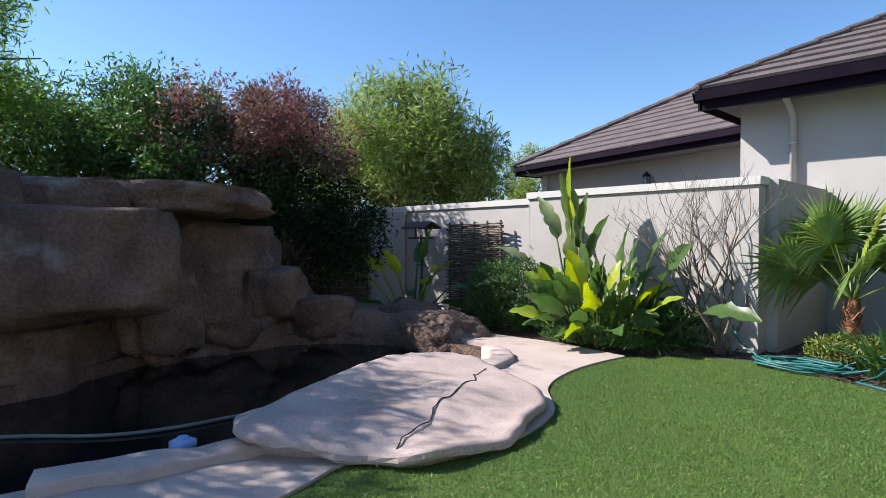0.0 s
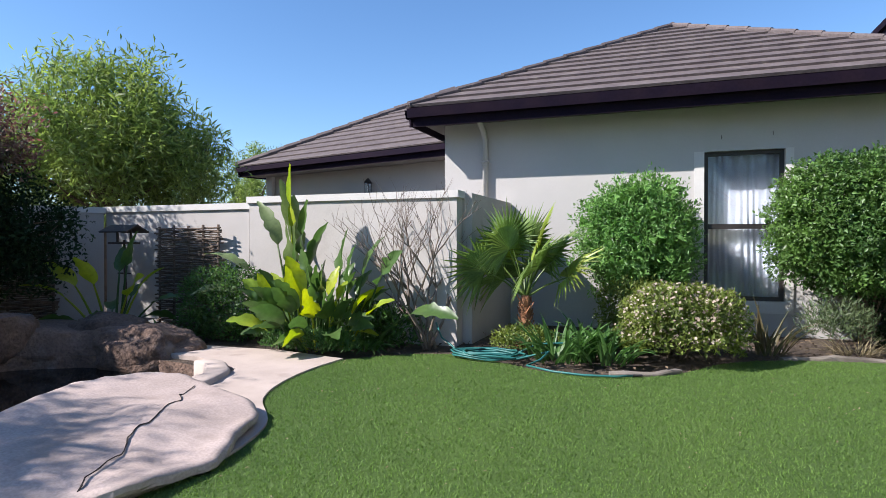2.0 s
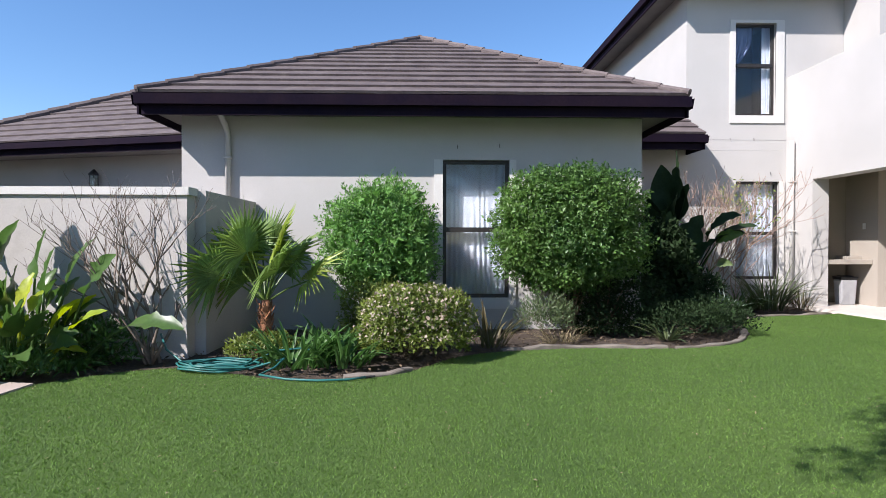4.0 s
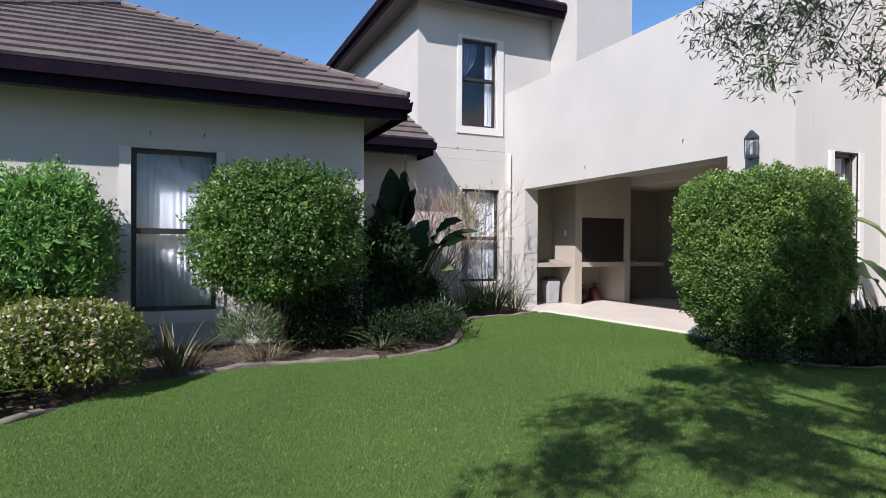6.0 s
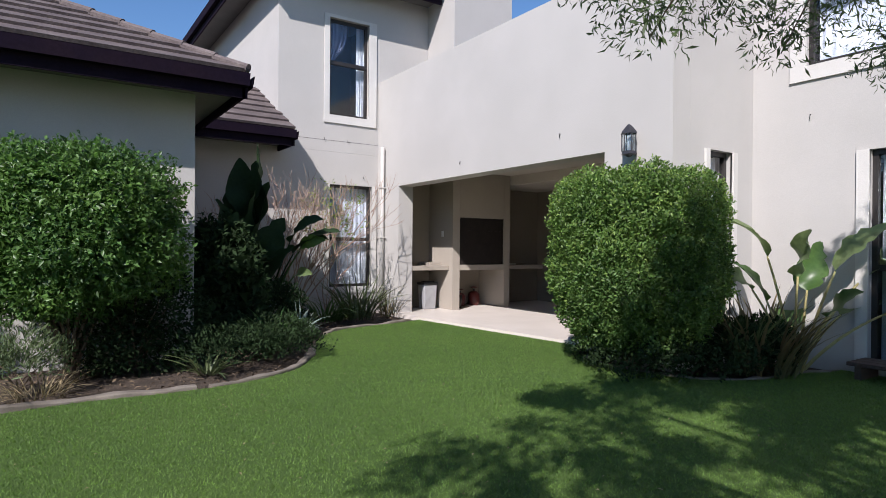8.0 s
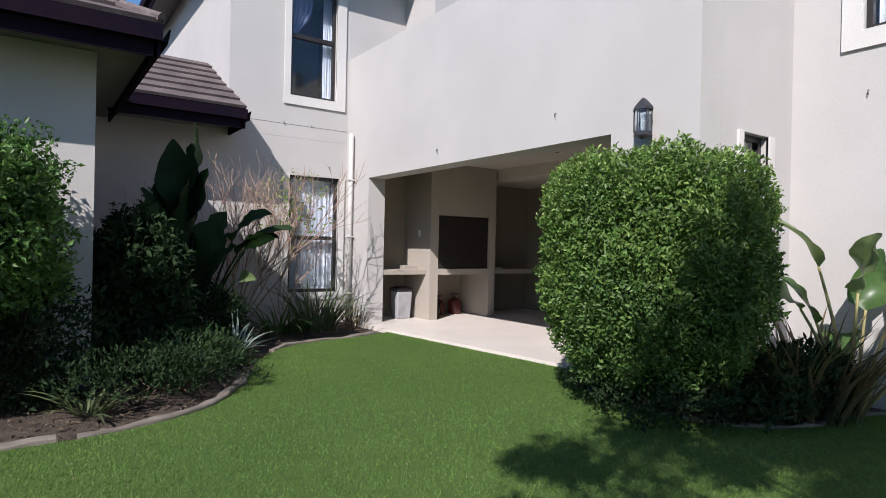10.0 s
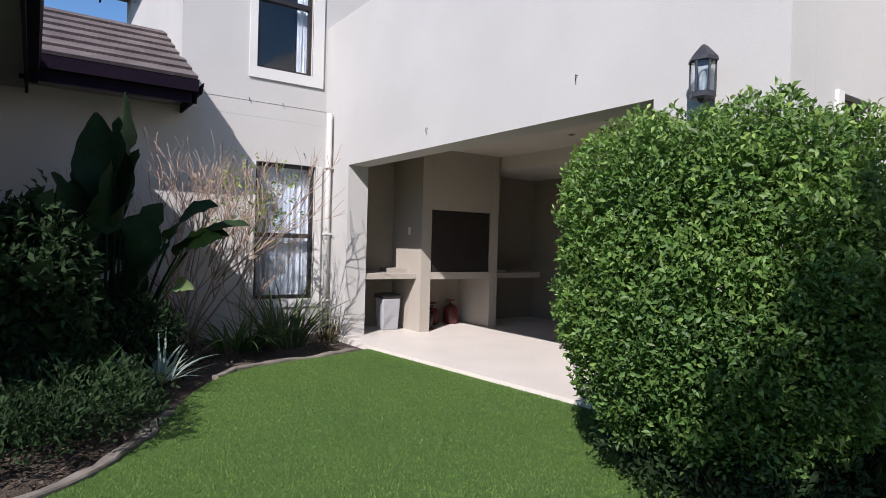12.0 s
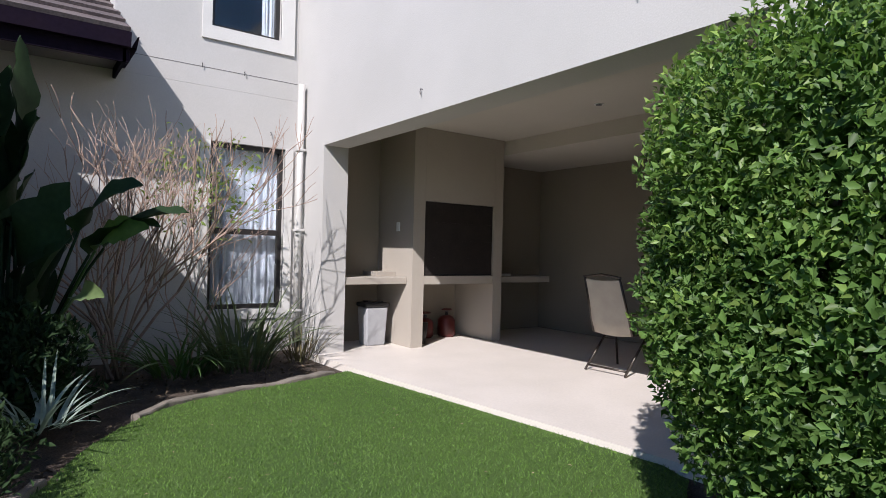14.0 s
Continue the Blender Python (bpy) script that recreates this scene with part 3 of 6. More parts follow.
def curtain(axis, plane, u0, u1, z0, z1, depth, material, folds=9, seed=0, tie=None):
    """A hanging curtain with folds; tie: the height at which it is gathered, and to which side."""
    bm = bmesh.new()
    nu, nz = folds * 6, 14
    grid = []
    for j in range(nz + 1):
        z = z0 + (z1 - z0) * j / nz
        row = []
        for i in range(nu + 1):
            t = i / nu
            amp = 0.030 * max(0.0, 0.35 + 0.9 * noise.noise((t * 4, seed, z * 0.7)))
            u = u0 + (u1 - u0) * t
            if tie:
                g = math.exp(-((z - tie[0]) / 0.35) ** 2) * 0.75
                u = u * (1 - g) + tie[1] * g
            row.append(bm.verts.new(put(axis, plane, u, -depth + amp * math.sin(t * folds * 2 * math.pi + 5 * noise.noise((t * 3, seed, z * 0.25))), z)))
        grid.append(row)
    for a, b in zip(grid, grid[1:]):
        for i in range(nu):
            bm.faces.new((a[i], a[i + 1], b[i + 1], b[i]))
    return bm


def window(name, axis, plane, u0, u1, z0, z1, label, surround=(0.14, 0.14, 0.14, 0.14), mid=0.5, curtains=(), open_top=False, room=1.2):
    """A two-light window in its opening: frame, sashes, glass, plaster surround, sill, curtains and an added dark box
    that stands for the dim room behind.
    """
    w = thing(name, label, "window", kind="structure")
    l, r, t, b = surround
    rows = []
    if l:
        rows.append((u0 - l, u0, z0 - (b or 0), z1 + (t or 0)))
    if r:
        rows.append((u1, u1 + r, z0 - (b or 0), z1 + (t or 0)))
    if t:
        rows.append((u0, u1, z1, z1 + t))
    if b:
        rows.append((u0, u1, z0 - b, z0))
    for q in rows:
        bm = bmesh.new()
        abox(bm, axis, plane, q[0], q[1], -0.02, 0.028, q[2], q[3])
        part("window_surround", bm, M_BAND, w, "raised pale plaster band")
    fw, d0, d1 = 0.055, -0.13, -0.07
    for q in ((u0, u0 + fw, z0, z1), (u1 - fw, u1, z0, z1), (u0 + fw, u1 - fw, z1 - fw, z1), (u0 + fw, u1 - fw, z0, z0 + fw)):
        bm = bmesh.new()
        abox(bm, axis, plane, q[0], q[1], d0, d1, q[2], q[3])
        part("window_frame", bm, M_FRAME, w)
    zm = z0 + (z1 - z0) * mid
    bm = bmesh.new()
    abox(bm, axis, plane, u0 + fw, u1 - fw, d0 - 0.01, d1 + 0.02, zm - 0.035, zm + 0.035)
    part("transom", bm, M_FRAME, w)
    for a, c in ((z0 + fw, zm - 0.035), (zm + 0.035, z1 - fw)):
        bm = bmesh.new()
        abox(bm, axis, plane, u0 + fw, u1 - fw, -0.105, -0.099, a, c)
        pane = part("pane", bm, M_GLASS, w)
        pane.visible_shadow = False
    for c in curtains:
        part("curtain", curtain(axis, plane, c[0], c[1], c[2], c[3], c[4], None, c[6], c[7], c[8] if len(c) > 8 else None), c[5], w, smooth=True)
    # added closed box, dark in colour to read as a dim room
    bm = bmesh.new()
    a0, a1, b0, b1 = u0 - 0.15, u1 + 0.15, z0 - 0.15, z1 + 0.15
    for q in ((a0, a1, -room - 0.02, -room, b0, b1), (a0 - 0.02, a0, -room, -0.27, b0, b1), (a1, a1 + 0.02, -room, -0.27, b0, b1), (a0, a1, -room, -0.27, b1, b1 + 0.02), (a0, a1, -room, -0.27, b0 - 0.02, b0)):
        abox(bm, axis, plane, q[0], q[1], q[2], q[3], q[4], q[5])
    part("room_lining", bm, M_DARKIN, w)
    return w


def hip_roof(name, label, eaves, z, apexes, course=0.33, over=0.03):
    """Roof planes from an eave polygon: each plane is (eave a, eave b, top points); every course of tiles is a thick overlapping strip."""
    root = thing(name, label, "roof", kind="structure")
    for (a, b, c, d) in eaves:
        a, b, c, d = (Vector(p) for p in (a, b, c, d))
        up = ((c + d) / 2 - (a + b) / 2)
        e = (b - a).normalized()
        up = up - e * up.dot(e)
        rise = up.length
        rows = max(2, int(rise / course))
        nrm = e.cross(up).normalized()
        if nrm.z < 0:
            nrm = -nrm
        for i in range(rows):
            t0, t1 = i / rows, min(1.0, (i + 1.12) / rows)
            p0, p1 = a.lerp(d, t0), b.lerp(c, t0)
            q1, q0 = b.lerp(c, t1), a.lerp(d, t1)
            lift = nrm * 0.042
            bm = bmesh.new()
            vs = [p0 + lift, p1 + lift, q1 + nrm * 0.004, q0 + nrm * 0.004, p0, p1, q1 - nrm * 0.012, q0 - nrm * 0.012]
            vv = [bm.verts.new(p) for p in vs]
            for f in ((0, 1, 2, 3), (4, 7, 6, 5), (0, 4, 5, 1), (1, 5, 6, 2), (2, 6, 7, 3), (3, 7, 4, 0)):
                try:
                    bm.faces.new([vv[q] for q in f])
                except ValueError:
                    pass
            part("tile_course", bm, M_ROOF, root)
    for p, q in apexes:
        p, q = Vector(p), Vector(q)
        bm = bmesh.new()
        count = max(3, int((q - p).length / 0.42))
        for i in range(count):
            s, e2 = p.lerp(q, i / count), p.lerp(q, (i + 1.08) / count)
            tube(bm, [s + Vector((0, 0, 0.045)), e2 + Vector((0, 0, 0.03))], [0.055, 0.05], 8)
        part("ridge_tiles", bm, M_ROOF, root)
    return root


def eave_boards(root, lines, z_top, height=0.30, gutter=0.13):
    for a, b, out in lines:
        a, b, out = Vector((*a, 0)), Vector((*b, 0)), Vector((*out, 0))
        d = (b - a).normalized()
        bm = bmesh.new()
        pts = [a - out * 0.03, b - out * 0.03, b, a]
        lo = [bm.verts.new((p.x, p.y, z_top - height)) for p in pts]
        hi = [bm.verts.new((p.x, p.y, z_top + 0.010)) for p in pts]
        bm.faces.new(lo[::-1]), bm.faces.new(hi)
        for i in range(4):
            bm.faces.new((lo[i], lo[(i + 1) % 4], hi[(i + 1) % 4], hi[i]))
        part("fascia", bm, M_FASCIA, root, "dark purple-brown fascia board")
        bm = bmesh.new()
        prof = [(0.002, z_top - 0.04), (0.002, z_top - 0.04 - gutter), (0.09, z_top - 0.04 - gutter), (0.115, z_top - 0.03), (0.10, z_top - 0.03), (0.08, z_top - gutter - 0.02), (0.012, z_top - gutter - 0.02), (0.012, z_top - 0.04)]
        ends = []
        for p in (a, b):
            ends.append([bm.verts.new((p.x + out.x * o, p.y + out.y * o, zz)) for o, zz in prof])
        for i in range(len(prof)):
            j = (i + 1) % len(prof)
            bm.faces.new((ends[0][i], ends[0][j], ends[1][j], ends[1][i]))
        part("gutter", bm, M_FASCIA, root, "dark metal gutter")


# single-storey wing
AX0, AX1, AY, AE = -2.57, 4.30, 9.46, 3.34
wing_holes = [(1.30, 2.30, 0.44, 2.51)]
tagged(link("wall_wing_front", wall_with_holes("y", AY, 0.25, AX0, AX1, -0.1, 3.14, wing_holes), M_PLASTER), "beige plastered front wall of the single-storey wing", "wall", kind="structure")
tagged(link("wall_wing_side", boxes((AX1 - 0.25, AX1, AY + 0.252, 13.1, -0.1, 3.14)), M_PLASTER), "shaded plastered side wall of the wing", "wall", kind="structure")
tagged(link("wall_wing_west", boxes((AX0, AX0 + 0.25, AY + 0.252, 17.0, -0.1, 3.14)), M_PLASTER), "plastered west wall of the wing", "wall", kind="structure")
window("window_1", "y", AY, 1.30, 2.30, 0.44, 2.51, "dark-framed two-light window with drawn white curtains", (0.13, 0.10, 0, 0.16), 0.495,
       curtains=[(1.33, 2.28, 0.46, 2.47, 0.2, M_CURTAIN, 11, 3)])
EX0, EX1, EY = -2.95, 4.76, 8.86
ROOF_A = (0.905, 12.70, 5.40)
TOP_A = (0.905, 17.5, 5.40)
roof_a = hip_roof("roof_wing", "dark brown flat-tiled hipped roof of the wing", [
    ((EX0, EY, AE), (EX1, EY, AE), ROOF_A, ROOF_A),
    ((EX1, EY, AE), (EX1, 18.0, AE), TOP_A, ROOF_A),
    ((EX0, 18.0, AE), (EX0, EY, AE), ROOF_A, TOP_A)], AE,
    [((EX0, EY, AE), ROOF_A), ((EX1, EY, AE), ROOF_A), (ROOF_A, TOP_A)])
eave_boards(roof_a, [((EX0, EY + 0.03), (EX1, EY + 0.03), (0, -1)), ((EX1 - 0.03, EY + 0.03), (EX1 - 0.03, 12.6), (1, 0)), ((EX0 + 0.03, EY + 0.03), (EX0 + 0.03, 17), (-1, 0))], AE)
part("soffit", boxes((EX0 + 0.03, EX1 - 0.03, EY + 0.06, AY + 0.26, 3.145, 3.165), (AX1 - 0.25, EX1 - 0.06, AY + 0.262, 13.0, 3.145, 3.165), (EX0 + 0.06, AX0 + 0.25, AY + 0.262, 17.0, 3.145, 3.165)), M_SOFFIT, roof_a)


def downpipe(x, y, z_top, swan, label):
    root = thing("downpipe", label, "downpipe")
    bm = bmesh.new()
    tube(bm, [(x, y - swan, z_top), (x, y - swan * 0.9, z_top - 0.12), (x, y - swan * 0.3, z_top - 0.24), (x, y, z_top - 0.36), (x, y, 0.06)] if swan else [(x, y, z_top), (x, y, 0.06)], 0.042, 12)
    part("pipe", bm, M_PIPE, root, smooth=True)
    for z in (0.5, 1.5, 2.5):
        bm = bmesh.new()
        box(bm, x - 0.055, x + 0.055, y - 0.05, y + 0.055, z, z + 0.03, 0.006)
        part("bracket", bm, M_PIPE, root)
    return root


downpipe(8.47, 12.52, 3.34, 0, "beige painted rainwater downpipe in the house corner")
downpipe(-1.87, AY - 0.06, 3.22, 0.42, "beige painted rainwater downpipe bent out to the gutter")

# rear wing behind the garden wall, turned a little
rear = thing("house_rear", "beige rear house wing with a dark tiled hipped roof", "house")
bp, bq = Vector((-9.25, 14.12, 0)), Vector((-2.6, 12.34, 0))
bm = bmesh.new()
wall_run(bm, bp.xy, bq.xy, 0.25, -0.1, 3.05)
part("wall", bm, M_PLASTER, rear)
bm = bmesh.new()
wall_run(bm, (-9.3, 13.9), (-7.9, 19.0), 0.25, -0.1, 3.05)
part("wall", bm, M_PLASTER, rear)
e0, e1 = Vector((-9.95, 13.35, 3.25)), Vector((-2.3, 11.30, 3.25))
dirn = (e1 - e0).normalized()
nor = Vector((-dirn.y, dirn.x, 0))
r0, r1 = e0 + dirn * 4.2 + nor * 4.2 + Vector((0, 0, 2.30)), e1 + nor * 4.2 + Vector((0, 0, 2.30))
slope_rows = 12
for i in range(slope_rows):
    for q in ((e0, e1, r1, r0), (e0 + nor * 9, e0, r0, r0 + nor * 0.8)):
        t0, t1 = i / slope_rows, min(1, (i + 1.1) / slope_rows)
        bm = bmesh.new()
        plank(bm, [q[0].lerp(q[3], t0) + Vector((0, 0, 0.04)), q[1].lerp(q[2], t0) + Vector((0, 0, 0.04)), q[1].lerp(q[2], t1), q[0].lerp(q[3], t1)], 0.03)
        part("tile_course", bm, M_ROOF, rear)
bm = bmesh.new()
for i in range(14):
    tube(bm, [e0.lerp(r0, i / 14) + Vector((0, 0, 0.05)), e0.lerp(r0, (i + 1.05) / 14) + Vector((0, 0, 0.04))], [0.1, 0.085], 8)
part("ridge_tiles", bm, M_ROOF, rear)
for q0, q1, back in ((e0, e1, nor), (e0, e0 + nor * 6, dirn)):
    bm = bmesh.new()
    wall_run(bm, (q0 + back * 0.09).xy, (q1 + back * 0.09).xy, 0.03, 3.00, 3.235)
    part("fascia", bm, M_FASCIA, rear, "dark purple-brown fascia board")
    bm = bmesh.new()
    wall_run(bm, (q0 + back * 0.02).xy, (q1 + back * 0.02).xy, 0.10, 3.12, 3.235)
    part("gutter", bm, M_FASCIA, rear, "dark metal gutter")
bm = bmesh.new()
plank(bm, [e0 + nor * 0.11 + Vector((0, 0, -0.2)), e1 + nor * 0.11 + Vector((0, 0, -0.2)), e1 + nor * 0.8 + Vector((0, 0, -0.2)), e0 + nor * 0.8 + Vector((0, 0, -0.2))], 0.02)
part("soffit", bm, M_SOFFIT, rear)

# two-storey house: wall with the two stacked windows
CY, CX0, FX = 12.85, 6.43, 8.545
tagged(link("wall_house_lower", wall_with_holes("y", CY, 0.25, AX1 - 0.0, FX + 0.30, -0.1, 3.2, [(7.47, 8.40, 0.52, 2.56)]), M_PLASTER), "beige plastered ground-floor wall in the corner", "wall", kind="structure")
tagged(link("wall_house_upper", wall_with_holes("y", CY, 0.25, CX0, 12.5, 3.202, 6.55, [(7.45, 8.31, 3.93, 5.85)]), M_PLASTER), "beige plastered upper wall of the two-storey house", "wall", kind="structure")
tagged(link("wall_house_west", boxes((CX0, CX0 + 0.25, CY + 0.252, 19.0, 3.0, 6.55)), M_PLASTER), "sunlit upper west wall of the house", "wall", kind="structure")
window("window_2", "y", CY, 7.47, 8.40, 0.52, 2.56, "tall dark-framed ground-floor window with white curtains", (0.12, 0.10, 0.0, 0.12), 0.47,
       curtains=[(7.50, 7.95, 0.54, 2.52, 0.2, M_CURTAIN, 5, 5), (7.95, 8.38, 0.54, 2.52, 0.22, M_CURTAIN, 5, 6)])
window("window_3", "y", CY, 7.45, 8.31, 3.93, 5.85, "dark-framed upper window with tied-back pale curtains", (0.11, 0.17, 0.06, 0.16), 0.55,
       curtains=[(7.48, 7.92, 4.95, 5.82, 0.2, M_BLUECURTAIN, 5, 8, (4.95, 7.50)), (8.12, 8.29, 3.95, 5.82, 0.2, M_CURTAIN, 3, 9)])
bm = bmesh.new()
abox(bm, "y", CY, CX0, FX - 0.002, -0.01, 0.003, 3.42, 3.426)
tagged(link("trim", bm, M_SOFFIT), "thin dark movement joint across the wall", "joint", kind="structure")
roof_d = hip_roof("roof_lean_to", "small dark tiled roof beside the upper house wall", [((AX1 - 0.1, 12.05, 3.40), (6.48, 12.05, 3.40), (6.42, 14.3, 4.62), (AX1 - 0.1, 14.3, 4.62))], 3.4, [])
eave_boards(roof_d, [((AX1 + 0.35, 12.08), (6.48, 12.08), (0, -1)), ((6.45, 12.08), (6.45, 12.84), (1, 0))], 3.40)
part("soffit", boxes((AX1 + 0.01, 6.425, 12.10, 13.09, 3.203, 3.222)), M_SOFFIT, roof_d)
# added unseen block in the roof void, stops sky showing under the tiles
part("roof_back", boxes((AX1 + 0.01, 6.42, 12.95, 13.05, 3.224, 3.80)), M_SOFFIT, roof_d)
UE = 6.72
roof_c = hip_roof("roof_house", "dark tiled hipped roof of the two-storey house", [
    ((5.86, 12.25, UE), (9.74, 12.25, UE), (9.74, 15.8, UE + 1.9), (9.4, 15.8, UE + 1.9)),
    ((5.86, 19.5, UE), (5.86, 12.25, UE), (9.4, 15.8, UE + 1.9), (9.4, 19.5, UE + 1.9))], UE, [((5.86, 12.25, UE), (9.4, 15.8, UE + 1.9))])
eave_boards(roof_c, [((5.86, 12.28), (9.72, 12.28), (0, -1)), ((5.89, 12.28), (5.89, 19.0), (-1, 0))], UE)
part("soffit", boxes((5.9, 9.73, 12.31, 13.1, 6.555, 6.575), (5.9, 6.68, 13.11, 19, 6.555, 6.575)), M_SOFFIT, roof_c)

# garden front with the wide patio opening
PZ, FY0 = 0.045, 5.88
tagged(link("wall_patio_front", wall_with_holes("x", FX, 0.32, FY0, CY - 0.002, -0.1, 4.72, [(6.84, 11.98, -0.1, 2.52)]), M_PLASTER), "tall sunlit plastered wall with a wide patio opening", "wall", kind="structure")
tagged(link("wall_south", wall_with_holes("y", FY0, 0.25, FX + 0.322, 10.168, -0.1, 4.72, [(9.22, 9.71, 0.12, 2.50)]), M_PLASTER), "narrow plastered wall with a tall window", "wall", kind="structure")
window("window_4", "y", FY0, 9.22, 9.71, 0.12, 2.50, "tall narrow dark-framed window beside the hedge", (0.08, 0.08, 0.0, 0.0), 0.45, curtains=[(9.25, 9.68, 0.15, 2.45, 0.2, M_CURTAIN, 4, 12)])
RX = 10.17
tagged(link("wall_east", wall_with_holes("x", RX, 0.25, -9.0, FY0 + 0.25, -0.1, 6.4, [(3.65, 4.60, 0.1, 2.42), (3.2, 5.26, 3.47, 5.1)]), M_PLASTER), "tall sunlit plastered wall facing the lawn", "wall", kind="structure")
window("window_5", "x", RX, 3.2, 5.26, 3.47, 5.1, "upper window with white curtains in a pale surround", (0.17, 0.17, 0.0, 0.17), 0.5, curtains=[(3.25, 5.2, 3.5, 5.07, 0.2, M_CURTAIN, 16, 14)])
window("window_6", "x", RX, 3.65, 4.60, 0.1, 2.42, "dark-framed tall garden window", (0.12, 0.12, 0.0, 0.0), 0.45, curtains=[(3.7, 4.55, 0.12, 2.38, 0.2, M_CURTAIN, 8, 15)])

# patio room
CZ = 2.90
floor = tagged(link("floor", solid([(8.50, 12.84), (8.47, 11.98), (8.50, 11.1), (8.875, 7.5), (8.875, FY0 + 0.26), (13.2, FY0 + 0.26), (13.2, 12.84)], -0.1, PZ), M_TILE), "smooth beige screed floor of the covered patio", "floor", kind="structure")
# inner walls: darkened plaster carries the room's shade
tagged(link("wall_patio_back", boxes((12.9, 13.15, FY0 + 0.252, 12.84, PZ, CZ)), M_INNER_SHADE), "beige back wall of the patio, colour darkened for shade", "wall", kind="structure")
tagged(link("wall_patio_north", boxes((FX + 0.322, 12.898, CY - 0.12, CY - 0.004, PZ, CZ)), M_INNER_SHADE), "beige end wall behind the barbecue, colour darkened for shade", "wall", kind="structure")
tagged(link("wall_patio_south", boxes((FX + 0.322, 9.05, FY0 + 0.252, FY0 + 0.36, PZ, CZ), (10.5, 12.898, FY0 + 0.252, FY0 + 0.36, PZ, CZ)), M_INNER_SHADE), "beige end wall of the patio, colour darkened for its shade", "wall", kind="structure")
tagged(link("ceiling", boxes((FX + 0.322, 13.15, FY0 + 0.252, CY - 0.004, CZ + 0.002, 3.05)), M_CEIL), "flat pale painted patio ceiling", "ceiling", kind="structure")
tagged(link("trim", boxes((11.30, 12.898, FY0 + 0.362, CY - 0.122, 2.70, CZ)), M_CEIL), "wide dropped ceiling box along the back wall", "bulkhead", kind="structure")
tagged(link("roof_patio", boxes((FX + 0.33, 13.15, FY0 + 0.26, CY - 0.004, 4.3, 4.45)), M_FASCIA), "flat roof above the patio", "roof", kind="structure")


def barbecue():
    r = thing("built_in_barbecue", "plastered built-in barbecue with a black steel shutter and side counters", "barbecue")
    y0, y1 = 11.84, CY - 0.122
    x0, x1 = 9.74, 11.26
    # piers, breast, slab and counters have partial shade in their colour
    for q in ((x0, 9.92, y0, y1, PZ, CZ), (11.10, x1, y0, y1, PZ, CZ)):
        part("pier", boxes(q), M_BRAAI_SHADE, r)
    part("chimney_breast", boxes((9.922, 11.098, y0, y1, 1.95, CZ)), M_BRAAI_SHADE, r)
    part("hearth_slab", boxes((9.922, 11.098, y0 + 0.004, y1, 0.86, 0.97)), M_BRAAI_SHADE, r)
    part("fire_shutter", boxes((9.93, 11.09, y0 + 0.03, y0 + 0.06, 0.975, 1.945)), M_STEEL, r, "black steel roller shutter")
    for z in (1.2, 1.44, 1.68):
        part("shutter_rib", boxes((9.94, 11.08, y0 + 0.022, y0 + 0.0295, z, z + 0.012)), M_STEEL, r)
    part("counter", boxes((FX + 0.325, x0 - 0.002, 11.97, y1, 0.86, 0.95), bevel=0.008), M_BRAAI_SHADE, r)
    part("counter", boxes((x1 + 0.002, 12.4, 12.0, y1, 0.86, 0.95), bevel=0.008), M_BRAAI_SHADE, r)
    # added low block, stands in for a patch of sunlight beside the pier
    part("upstand", boxes((9.45, x0 - 0.003, 12.25, 12.62, 0.952, 1.01)), M_BRAAI_SHADE, r)
    part("chimney", boxes((x0, x1, y0, CY - 0.01, 4.47, 8.6)), M_PLASTER, r)
    return r


barbecue()
for x, y in ((9.6, 9.6), (10.6, 9.6), (9.6, 7.6), (10.6, 7.6)):
    s = thing("downlight", "small round recessed ceiling downlight", "downlight", "ceiling downlights")
    bm = bmesh.new()
    tube(bm, [(x, y, CZ + 0.001), (x, y, CZ - 0.008)], 0.05, 16)
    part("rim", bm, M_WHITE, s)
    bm = bmesh.new()
    tube(bm, [(x, y, CZ - 0.0085), (x, y, CZ - 0.012)], 0.034, 14)
    part("lamp", bm, M_LAMPMETAL, s)


# ---- plants ----
def shell(k, centre, radii, power=2.4, lumps=0.16, freq=1.7, inner=0.35, seed=0, low=-1.0, upright=0.0, rug=0.0):
    """Points in the outer layer of a lumpy rounded block, and the ways outward from it."""
    d = unit(k * 2)
    d = d[d[:, 2] > low][:k]
    e = 2.0 / power
    q = np.sign(d) * np.abs(d) ** e
    q /= (np.abs(q) ** power).sum(axis=1, keepdims=True) ** (1 / power)
    if upright:
        rho = np.hypot(d[:, 0], d[:, 1])
        q = d / ((rho ** upright + np.abs(d[:, 2]) ** upright) ** (1 / upright))[:, None]
    lump = np.array([noise.noise((v[0] * freq + seed, v[1] * freq, v[2] * freq)) + 0.6 * noise.noise((v[0] * freq * 2.7, v[1] * freq * 2.7 + seed, v[2] * freq * 2.7)) for v in d])
    depth = 1 - inner * RNG.random(len(d)) ** 2.2
    if rug:
        lump = lump + rug / max(lumps, 1e-6) * np.array([noise.noise((v[0] * 9 + seed, v[1] * 9, v[2] * 9)) for v in d])
    r = (1 + lumps * lump) * depth
    return np.asarray(centre) + q * r[:, None] * np.asarray(radii), d


def crown(k, centre, radii, leaf, wide, up=0.2, loose=0.9, hang=0.0, **kw):
    p, out = shell(k, centre, radii, **kw)
    n = len(p)
    d = out * 0.55 + unit(n) * loose + np.array([0, 0, up - hang])
    nn = out * 0.7 + unit(n) * 0.7 + np.array([0, 0, 0.35])
    size = leaf * (0.65 + 0.7 * RNG.random(n))
    return p, d, nn, size, size * wide


